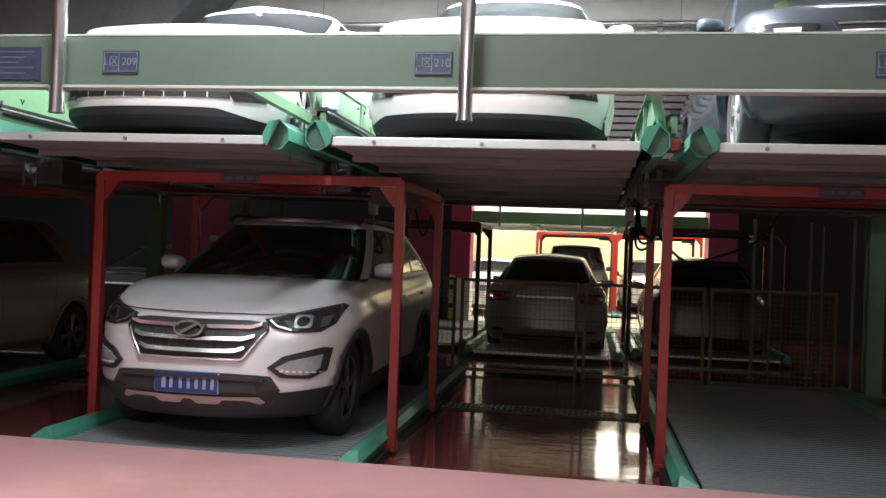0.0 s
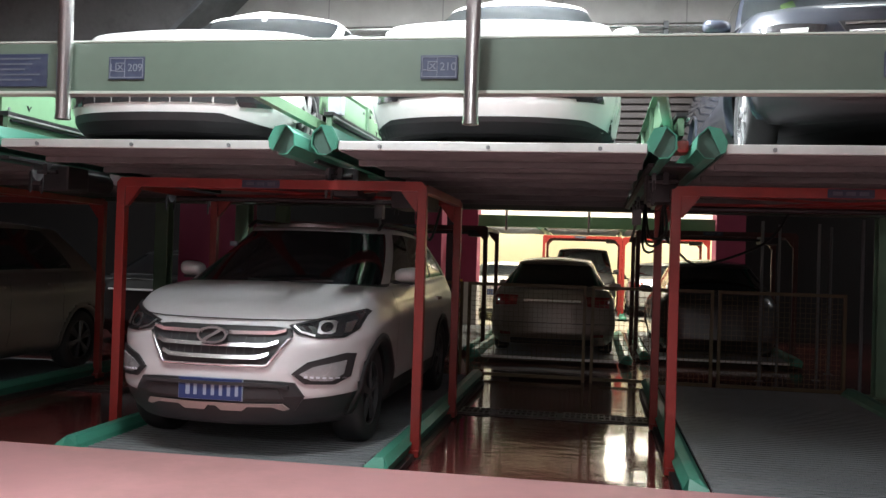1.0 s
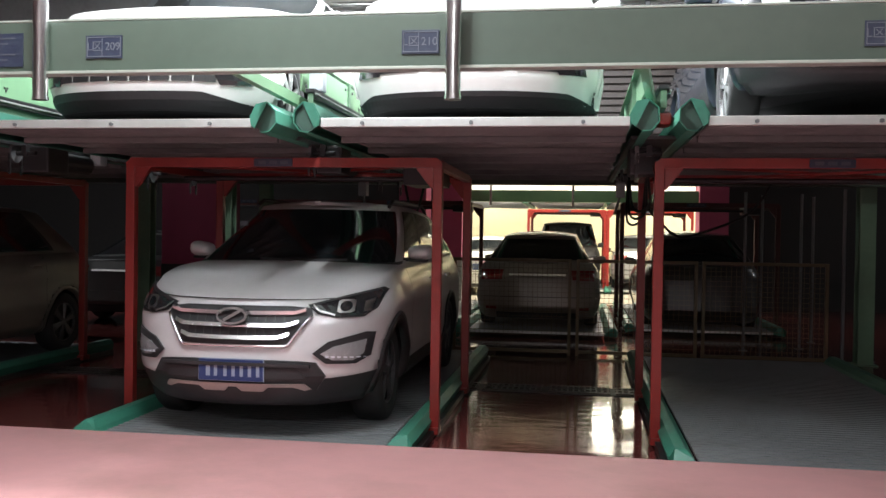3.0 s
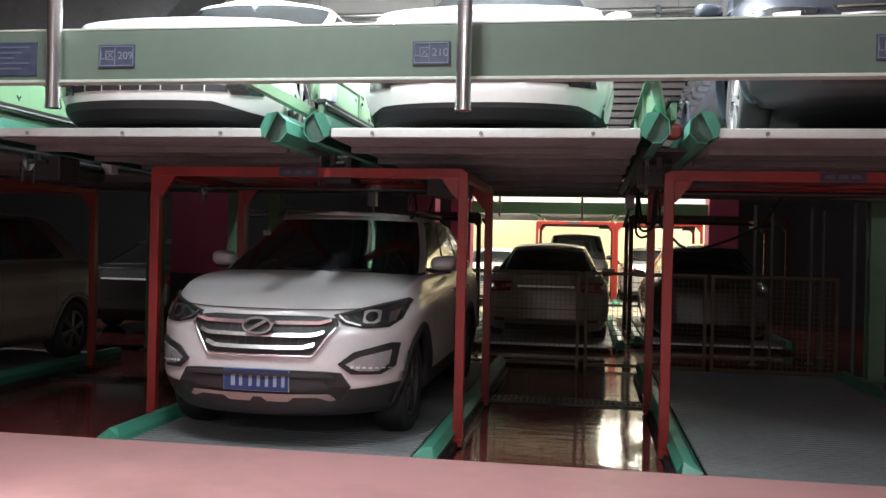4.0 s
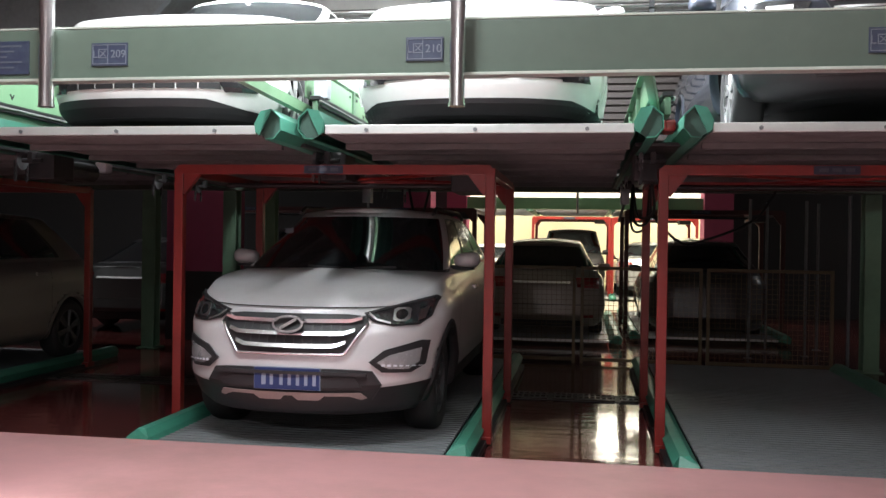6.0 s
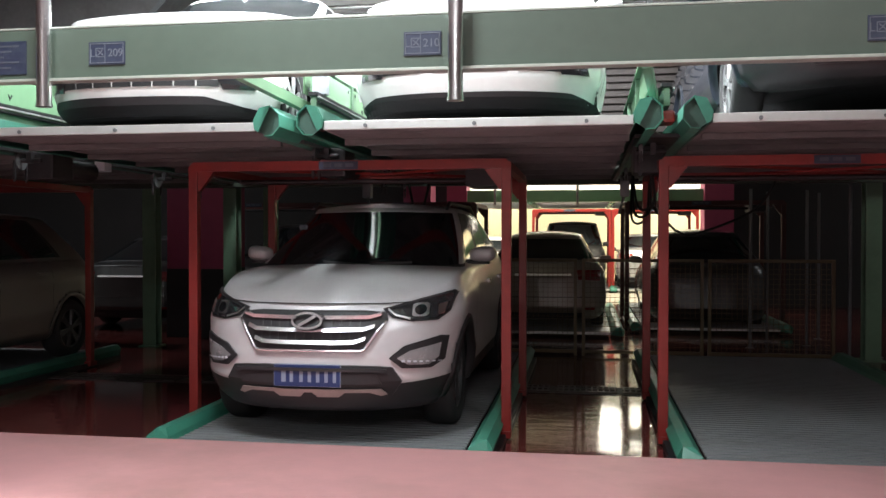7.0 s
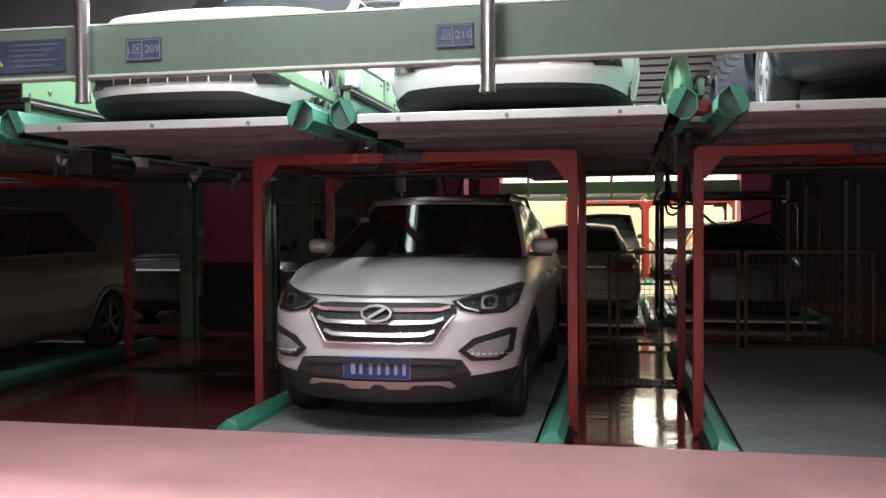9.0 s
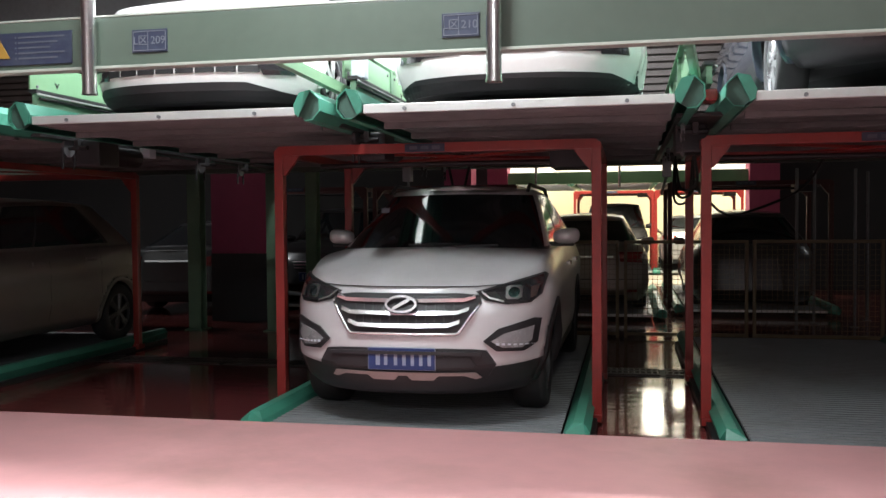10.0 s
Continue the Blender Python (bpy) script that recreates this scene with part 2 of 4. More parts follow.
def notice():
    s = root("notice_board", -3.62, 4.9, 2.43, 0, "blue enamel notice with a yellow warning triangle and pale lines", "sign")
    part("plate", boxed(-0.33, 0.30, -0.008, -0.001, -0.1, 0.1, 0.002), SIGN_BLUE, s)
    part("warning_triangle", prismed([(-0.27, -0.055), (-0.13, -0.055), (-0.20, 0.06)], -0.0115, -0.008), DULL_YELLOW, s, "yellow warning triangle")
    for i in range(5):
        z = 0.07 - i * 0.032
        part("text_bar", boxed(-0.07, 0.25 - 0.05 * (i % 3), -0.0095, -0.008, z - 0.005, z + 0.005, 0), SIGN_GREY, s)
        part("bullet", boxed(-0.094, -0.084, -0.0095, -0.008, z - 0.005, z + 0.005, 0), SIGN_GREY, s)
    return s


notice()
for px, zb in ((-3.172, 2.135), (-0.712, 2.115)):
    p = root("hanging_pole", px, 4.84, zb, 0, "polished steel tube hanging before the beam", "pole", "hanging poles")
    part("tube", rodded((0, 0, 0), (0, 0, CEILING - zb), 0.043, 24), CHROME, p, smooth=False)
    part("end_cap", rodded((0, 0, -0.012), (0, 0, 0.006), 0.047, 24), CHROME, p)


# ---- pallets ----
PITCH = 2.44
RAIL = [(-0.03, -0.03), (-0.055, 0.02), (-0.105, 0.068), (-0.17, 0.068), (-0.215, 0.02), (-0.19, -0.06)]

HEX_RAIL = [(-0.03, -0.03), (-0.02, 0.03), (-0.06, 0.11), (-0.13, 0.125), (-0.19, 0.07), (-0.195, -0.01), (-0.15, -0.065), (-0.09, -0.07)]


# Rail green darkened: shade of the hollow rail put into the colour.
BAFFLE = mat("shaded_rail_green", (0.035, 0.085, 0.065), 0.55, 0, 0.2, 6, 0.05, 40, dirt=(0.03, 0.04, 0.035), dirt_amount=0.6)


def deck(parent, w, l, upper, under):
    """A corrugated sheet deck, ribs across the pallet."""
    bm = bmesh.new()
    s, depth = (0.06, 0.03) if upper else (0.075, 0.018)
    n = int(l / s)
    pts = []
    for i in range(n):
        y = 0.02 + i * s
        pts += [(y, 0), (y + 0.5 * s, 0), (y + 0.6 * s, -depth), (y + 0.9 * s, -depth)]
    prism(bm, [(a, b) for a, b in pts] + [(a, b - 0.012) for a, b in pts[::-1]], -w, w, "x")
    return part("deck", bm, under if upper else GALV, parent, "ribbed galvanised sheet deck")


def pallet(name, x, y, z, upper, label, group, under=UNDER):
    """Deck, front strip with bolts and two folded side rails; origin at the middle of the front edge."""
    p = root(name, x, y, z, 0, label, "pallet", group)
    w, l = 0.985, 5.2 if upper else 4.95
    deck(p, w, l, upper, under)
    if upper:
        part("front_strip", boxed(-w, w, -0.01, 0.02, -0.036, 0.022, 0.004), ALU, p, "bright aluminium front strip")
        part("rear_stop", boxed(-w, w, l - 0.05, l - 0.01, -0.03, 0.19, 0.004), under, p)
        for bx in (-0.706, 0.0, 0.70):
            part("bolt", rodded((bx, -0.022, -0.012), (bx, -0.01, -0.012), 0.014, 6), GALV, p)
        for i in range(6):
            yy = 0.5 + i * 0.8
            part("cross_member", boxed(-w, w, yy, yy + 0.05, -0.085, -0.043, 0.003), under, p)
    else:
        # Bright metal strip imitates lamp light falling on the deck's front edge.
        part("front_strip", boxed(-w, w, -0.008, 0.018, -0.034, 0.003, 0.003), ALU, p, "bright strip standing in for the lit front edge")
    for sgn in (-1, 1):
        prof = [(sgn * (w - a - 0.02), b) for a, b in (HEX_RAIL if upper else RAIL)]
        if upper:
            bm = prismed(strip(prof, 0.008), -0.03, l)
            rail = part("side_rail", bm, TEAL, p, "folded teal side rail with open end")
            flange = [(sgn * (w - a - 0.02), b) for a, b in ((-0.135, 0.122), (-0.06, 0.107), (-0.023, 0.03), (-0.033, -0.03), (-0.055, -0.045))]
            part("end_flange", prismed(flange, -0.036, -0.028), TEAL, rail)
            inner = [(sgn * (w - 0.02 + 0.108 + (-a - 0.108) * 0.93), 0.027 + (b - 0.027) * 0.93) for a, b in HEX_RAIL]
            # Added plate gives the open rail end its dark inside.
            part("end_baffle", prismed(inner, 0.0, 0.012), BAFFLE, rail, "added end plate, darkened like the rail's shaded inside")
        else:
            bm = prismed(prof, -0.03 if upper else 0.0, l)
            for v in bm.verts:
                if v.co.y < 0.01:
                    v.co.y += max(0, v.co.z - 0.02) * 1.5 if not upper else max(0, 0.06 - v.co.z) * 0.8
            part("side_rail", bm, TEAL, p, "folded teal side rail with chamfered end")
    return p


def lower_extras(p, front=0.78, rear=2.5, top=1.94, base=-0.08, half=1.232, coat=RED):
    """The red lifting portal over a lower pallet: two arches tied by long bars."""
    for yy in (front, rear):
        for sgn in (-1, 1):
            a, b = sorted((sgn * half, sgn * (half - 0.07)))
            part("post", boxed(a, b, yy, yy + 0.07, base, top - 0.06, 0.006), coat, p)
            part("gusset", prismed([(sgn * (half - 0.07), top - 0.07), (sgn * (half - 0.07), top - 0.22), (sgn * (half - 0.085), top - 0.22), (sgn * (half - 0.20), top - 0.07)], yy + 0.012, yy + 0.058), coat, p)
            part("foot", boxed(*sorted((sgn * (half + 0.0), sgn * (half - 0.19))), yy - 0.02, yy + 0.12, base - 0.0, base + 0.05, 0.004), coat, p)
        part("lintel", prismed([(-half, top - 0.07), (-half, top - 0.04), (-half + 0.04, top), (half - 0.04, top), (half, top - 0.04), (half, top - 0.07)], yy, yy + 0.07), coat, p)
    for sgn in (-1, 1):
        a, b = sorted((sgn * (half - 0.005), sgn * (half - 0.065)))
        part("tie_bar", boxed(a, b, front + 0.07, rear, top - 0.075, top - 0.015, 0.004), coat, p)
        part("brace", barred((sgn * (half - 0.1), front + 0.1, top - 0.045), (-sgn * (half - 0.1), rear - 0.05, top - 0.045 - 0.012 * sgn), 0.05, 0.02), coat, p)
        part("floor_channel", boxed(*sorted((sgn * 1.03, sgn * 1.20)), 0.25, 4.9, base - 0.02, base + 0.03, 0.004), BLACK, p)
    tag = part("bay_plate", boxed(-0.20, 0.10, front - 0.006, front - 0.0005, top - 0.066, top - 0.006, 0.001), SIGN_BLUE, p, "dark blue bay plate")
    for k in range(3):
        part("plate_bar", boxed(-0.165 + 0.085 * k, -0.105 + 0.085 * k, front - 0.0075, front - 0.0055, top - 0.048, top - 0.022, 0), SIGN_GREY, tag)
    part("roller_box", boxed(half - 0.42, half - 0.12, front + 0.65, front + 1.2, top - 0.16, top - 0.02, 0.01), BLACK, p, "black drive box")
    part("drive_shaft", rodded((-half + 0.06, front + 0.9, top - 0.1), (half - 0.42, front + 0.9, top - 0.1), 0.02), BLACK, p)


UPPER_Z = 2.085
for k, lab in ((-2, "raised pallet with ribbed deck and teal rails"), (-1, "raised pallet carrying a white car"), (0, "raised pallet carrying a white sedan"), (1, "raised pallet carrying a dark blue car")):
    x = -0.70 + k * PITCH - (0.0 if k > -2 else 0.06)
    pallet("raised_pallet", x, 5.6, UPPER_Z, True, lab, "raised pallets")

moving_pallet = pallet("pallet_with_portal", -2.593, 5.62, -0.02, False, "lower pallet with red steel portal sliding sideways", "lower pallets")
lower_extras(moving_pallet)
right_pallet = pallet("pallet_with_portal", 1.735, 5.62, -0.02, False, "empty lower pallet with red steel portal", "lower pallets")
lower_extras(right_pallet)
left_pallet = pallet("pallet_with_portal", -6.70, 5.0, -0.02, False, "lower pallet with red portal under a dark van", "lower pallets")
lower_extras(left_pallet, rear=4.2)


# ---- cars ----
def paint(name, rgb, flake=0.0, dust=0.25, coat=0.9):
    m = mat(name, rgb, 0.34, flake, 0.05, 3, 0, coat=coat, dirt=tuple(0.55 * c + 0.06 for c in rgb), dirt_amount=dust, rough_vary=0.06)
    return m


WHITE_PAINT = paint("pearl_white_paint", (0.64, 0.64, 0.65), 0.22, 0.3, 0.45)
PLAIN_WHITE = paint("white_paint", (0.80, 0.81, 0.80))
NAVY = paint("dark_blue_paint", (0.035, 0.042, 0.06), 0.3)
DARK_SILVER = mat("dusty_dark_paint", (0.035, 0.034, 0.034), 0.5, 0, 0.1, 3, coat=0.12, dirt=(0.05, 0.047, 0.045), dirt_amount=0.5)
VAN_PAINT = paint("dusty_silver_paint", (0.20, 0.185, 0.17), 0.3, 0.4, 0.3)
FOG = mat("fog_lamp_glass", (0.33, 0.34, 0.35), 0.25, 0.2, 0.15, 25, coat=0.8)
CHAMPAGNE = paint("champagne_paint", (0.27, 0.235, 0.20), 0.4)
BLACK_PAINT = paint("black_paint", (0.018, 0.018, 0.02), 0.1)
SILVER = paint("silver_paint", (0.50, 0.50, 0.50), 0.6)
GLASS = mat("tinted_glass", (0.012, 0.015, 0.017), 0.05, 0, 0.1, 4, coat=1.0, dirt=(0.05, 0.05, 0.05), dirt_amount=0.12, rough_vary=0.03)
GLASS.node_tree.nodes["Principled BSDF"].inputs["Specular IOR Level"].default_value = 0.8
LENS = mat("clear_lamp_lens", (0.035, 0.036, 0.04), 0.1, 0.3, 0.2, 20, coat=1.0)
REFLECTOR = mat("lamp_reflector", (0.75, 0.75, 0.76), 0.32, 1.0, 0.1, 20)
RED_LENS = mat("red_lamp_lens", (0.20, 0.012, 0.012), 0.15, 0, 0.15, 20, coat=1.0)
ALLOY = mat("alloy_rim", (0.55, 0.55, 0.56), 0.3, 0.8, 0.1, 10, dirt=(0.15, 0.14, 0.13), dirt_amount=0.5)
# Darkened copy of the alloy: wheel-arch shade put into the colour.
SHADED_ALLOY = mat("shaded_alloy", (0.10, 0.10, 0.105), 0.5, 0.5, 0.15, 10, dirt=(0.04, 0.038, 0.035), dirt_amount=0.6)
SKID = mat("satin_silver_plastic", (0.40, 0.35, 0.33), 0.45, 0.3, 0.1, 10)
CAR_CHROME = mat("car_chrome", (0.80, 0.80, 0.81), 0.24, 1.0, 0.04, 10, rough_vary=0.05)


def tube_curve(pts, r, n=24, seg=8):
    """A bent tube through the points."""
    P = [Vector(p) for p in pts]
    P = [2 * P[0] - P[1]] + P + [2 * P[-1] - P[-2]]
    line = []
    for i in range(1, len(P) - 2):
        for k in range(n):
            u = k / n
            a, b, c, d = P[i - 1], P[i], P[i + 1], P[i + 2]
            line.append(0.5 * (2 * b + (c - a) * u + (2 * a - 5 * b + 4 * c - d) * u * u + (3 * b - a - 3 * c + d) * u ** 3))
    line.append(P[-2])
    bm = bmesh.new()
    rings = []
    for i, p in enumerate(line):
        d = (line[min(i + 1, len(line) - 1)] - line[max(i - 1, 0)]).normalized()
        q = d.to_track_quat("Z", "Y")
        rings.append([bm.verts.new(p + q @ Vector((r * math.cos(2 * math.pi * k / seg), r * math.sin(2 * math.pi * k / seg), 0))) for k in range(seg)])
    for a, b in zip(rings, rings[1:]):
        for k in range(seg):
            bm.faces.new((a[k], a[(k + 1) % seg], b[(k + 1) % seg], b[k]))
    bm.faces.new(rings[0][::-1]), bm.faces.new(rings[-1])
    return bm


def lerp(a, b, u):
    return a + (b - a) * u


def superarc(w, d, p, n, th0=-90, th1=90):
    """Points (x, depth from the nose) of a rounded end."""
    out = []
    for i in range(n):
        th = radians(lerp(th0, th1, i / (n - 1)))
        s, c = math.sin(th), max(math.cos(th), 0.0)
        out.append((w * math.copysign(abs(s) ** (2 / p), s), d * (1 - c ** (2 / p))))
    return out


class Shape:
    """The lines of a car: nose at y = 0, tail at y = L, ground at z = 0."""

    def __init__(self, L, W, zb, top, cabin, width_rows, nose_rows, tail_rows, DF=0.75, PF=2.5, DR=0.5, PR=3.2, crown=0.035):
        self.L, self.W, self.zb, self.cabin, self.crown = L, W, zb, cabin, crown
        self.DF, self.PF, self.DR, self.PR = DF, PF, DR, PR
        self.ty = np.linspace(0, L, 120)
        raw = np.interp(self.ty, [a for a, b in top], [b for a, b in top])
        pad = np.r_[np.full(3, raw[0]), raw, np.full(3, raw[-1])]
        self.tz = np.convolve(pad, np.ones(7) / 7, "valid")
        self.wr, self.nr, self.rr = width_rows, nose_rows, tail_rows

    def ztop(self, y):
        return float(np.interp(y, self.ty, self.tz))

    def row(self, t):
        f = lambda rows: float(np.interp(t, [a for a, b in rows], [b for a, b in rows]))
        return self.W * f(self.wr), f(self.nr), f(self.rr)

    def t_of(self, y, z):
        return min(max((z - self.zb) / (self.ztop(y) - self.zb), 0), 1)

    def front(self, x, z):
        y = 0.0
        for _ in range(4):
            w, n, r = self.row(self.t_of(y, z))
            k = min(abs(x) / w, 0.999)
            y = n + self.DF * (1 - (1 - k ** self.PF) ** (1 / self.PF))
        return y

    def rear(self, x, z):
        y = self.L
        for _ in range(4):
            w, n, r = self.row(self.t_of(y, z))
            k = min(abs(x) / w, 0.999)
            y = self.L - r - self.DR * (1 - (1 - k ** self.PR) ** (1 / self.PR))
        return y

    def side(self, y, z):
        w, n, r = self.row(self.t_of(y, z))
        if y < n + self.DF:
            k = min(1, (n + self.DF - y) / self.DF)
            return w * (1 - k ** self.PF) ** (1 / self.PF)
        if y > self.L - r - self.DR:
            k = min(1, (y - self.L + r + self.DR) / self.DR)
            return w * (1 - k ** self.PR) ** (1 / self.PR)
        return w


def mesh_part(name, verts, faces, ids, mats, parent, label="", smooth=True):
    me = bpy.data.meshes.new(name)
    me.from_pydata(verts, [], faces)
    for m in mats:
        me.materials.append(m)
    me.polygons.foreach_set("material_index", ids)
    me.update()
    bm = bmesh.new()
    bm.from_mesh(me)
    bmesh.ops.remove_doubles(bm, verts=bm.verts, dist=0.0005)
    bmesh.ops.recalc_face_normals(bm, faces=bm.faces)
    bm.to_mesh(me)
    bm.free()
    if smooth:
        me.shade_smooth()
    ob = new(name, me)
    ob.parent = parent
    if label:
        ob["label"] = label
    return ob


NF, NS, NR = 35, 72, 27


def ring(w, yf, yr, df, pf, dr, pr, ns=NS):
    fr = [(x, yf + d) for x, d in superarc(w, df, pf, NF)]
    y0, y1 = yf + df, yr - dr
    right = [(w, lerp(y0, y1, i / (ns + 1))) for i in range(1, ns + 1)]
    re = [(-x, yr - d) for x, d in superarc(w, dr, pr, NR)]
    left = [(-w, y) for x, y in right[::-1]]
    return fr + right + re + left


def car_body(S, parent, pm, wheels, arch, clad, black=PLASTIC):
    rows = 26
    verts, faces, ids = [], [], []
    for j in range(rows):
        t = j / (rows - 1)
        w, n, r = S.row(t)
        for x, y in ring(w, n, S.L - r, S.DF, S.PF, S.DR, S.PR):
            z = S.zb + t * (S.ztop(y) - S.zb)
            verts.append([x, y, z])
    k = len(verts) // rows
    caps = (0.985, 0.95, 0.85, 0.7, 0.5, 0.25, 0.0)
    for c in caps:
        w, n, r = S.row(1)
        for x, y in ring(w, n, S.L - r, S.DF, S.PF, S.DR, S.PR):
            rise = S.crown * (1 - c * c) + 0.012 * min(1, (1 - c) * 12)
            fade = min(1, max(0, (y - n) / 0.25)) * min(1, max(0, (S.L - r - y) / 0.25))
            verts.append([x * c, y, S.ztop(y) + rise * (0.35 + 0.65 * fade)])
    total = rows + len(caps)
    inside = []
    for v in verts:
        hit = False
        for yw, zw in wheels:
            if (v[1] - yw) ** 2 + (v[2] - zw) ** 2 < arch * arch and abs(v[0]) > S.W * 0.55:
                v[0] = math.copysign(S.W - 0.30, v[0])
                hit = True
        inside.append(hit)
    for j in range(total - 1):
        for i in range(k):
            a, b = j * k + i, j * k + (i + 1) % k
            f = (a, b, b + k, a + k)
            faces.append(f)
            cz = sum(verts[q][2] for q in f) / 4
            cy = sum(verts[q][1] for q in f) / 4
            ids.append(1 if any(inside[q] for q in f) or clad(j / (rows - 1), cy) else 0)
    faces.append(tuple(range(k))[::-1])
    ids.append(1)
    return mesh_part("body", verts, faces, ids, (pm, black), parent)


def cabin(S, parent, pm, windows, rear_glass=True, roof_mat=None):
    c = S.cabin
    rows = 15
    verts, faces, ids = [], [], []
    ns = 60
    for j in range(rows):
        u = j / (rows - 1)
        e = 1 - (1 - u) ** 1.25
        w = lerp(c["wb"], c["wr"], u ** 1.15)
        yf, yr = lerp(c["yf0"], c["yf1"], e), lerp(c["yr0"], c["yr1"], u ** 1.3)
        for x, y in ring(w, yf, yr, c.get("df", 0.38), 2.6, c.get("dr", 0.3), 3.0, ns):
            zb = S.ztop(y) + S.crown * (1 - min(1, (x / S.W) ** 2)) * 0.8 - 0.012
            zr = c["zr"] - c.get("arch", 0.05) * ((y - c["ym"]) / 1.2) ** 2 - 0.02 * (x / w) ** 2
            verts.append((x, y, lerp(zb, zr, u)))
    k = len(verts) // rows
    caps = (0.96, 0.88, 0.7, 0.45, 0.2, 0.0)
    last = verts[-k:]
    for q in caps:
        for x, y, z in last:
            zr = c["zr"] - c.get("arch", 0.05) * ((y - c["ym"]) / 1.2) ** 2 - 0.02 * q * q
            verts.append((x * q, y, zr + 0.03 * (1 - q * q) + 0.006))
    total = rows + len(caps)
    for j in range(total - 1):
        u = (j + 0.5) / (rows - 1)
        for i in range(k):
            a, b = j * k + i, j * k + (i + 1) % k
            faces.append((a, b, b + k, a + k))
            m = 0
            if u < 0.93 and j < rows - 1:
                if i < NF:
                    m = 1 if 3 <= i < NF - 4 else 0
                    if u < 0.04:
                        m = 2
                elif NF + ns <= i < NF + ns + NR:
                    q = i - NF - ns
                    m = 1 if rear_glass and 3 <= q < NR - 4 and u > 0.12 else 0
                else:
                    q = (i - NF) / ns if i < NF + ns else 1 - (i - NF - ns - NR) / ns
                    m = 2 if u > 0.07 else 0
                    for lo, hi in windows:
                        if lo < q < hi and 0.07 < u < 0.9:
                            m = 1
                    if q > windows[-1][1] + 0.02:
                        m = 0
            ids.append(m)
    return mesh_part("cabin", verts, faces, ids, (pm, GLASS, PLASTIC), parent, "tinted windows under a smooth roof")


def on_face(S, poly, off, thick, rear=False, step=0.035):
    """A plate with the outline poly (x, z), laid along the car's nose or tail."""
    bm = bmesh.new()
    bm.faces.new([bm.verts.new((x, 0, z)) for x, z in poly])
    xs, zs = [p[0] for p in poly], [p[1] for p in poly]
    for axis, lo, hi in (((1, 0, 0), min(xs), max(xs)), ((0, 0, 1), min(zs), max(zs))):
        d = lo + step
        while d < hi - 0.005:
            bmesh.ops.bisect_plane(bm, geom=bm.verts[:] + bm.edges[:] + bm.faces[:], plane_co=[a * d for a in axis], plane_no=axis)
            d += step
    r = bmesh.ops.extrude_face_region(bm, geom=bm.faces[:])
    back = {v for v in r["geom"] if isinstance(v, bmesh.types.BMVert)}
    for v in bm.verts:
        o = -thick if v in back else off + 0.008
        v.co.y = S.rear(v.co.x, v.co.z) + o if rear else S.front(v.co.x, v.co.z) - o
    bmesh.ops.recalc_face_normals(bm, faces=bm.faces)
    return bm


def mirrored(poly):
    return [(-x, z) for x, z in poly[::-1]]


def bar_on(S, pts, h, off, thick=0.02, rear=False):
    """A strip of height h along the points (x, z)."""
    return on_face(S, [(x, z + h / 2) for x, z in pts] + [(x, z - h / 2) for x, z in pts[::-1]], off, thick, rear)


def tilted(bm, z, degrees):
    """Lean a strip back, so that it faces upwards."""
    for v in bm.verts:
        v.co.y += (v.co.z - z) * math.tan(radians(degrees))
    return bm


def tube_on(S, pts, r, off):
    """A round strip along the points (x, z) of the nose."""
    fine = []
    for a, b in zip(pts, pts[1:]):
        n = max(2, int(abs(b[0] - a[0]) / 0.05))
        fine += [(lerp(a[0], b[0], k / n), lerp(a[1], b[1], k / n)) for k in range(n)]
    fine.append(pts[-1])
    return tube_curve([(x, S.front(x, z) - off, z) for x, z in fine], r, 2, 10)


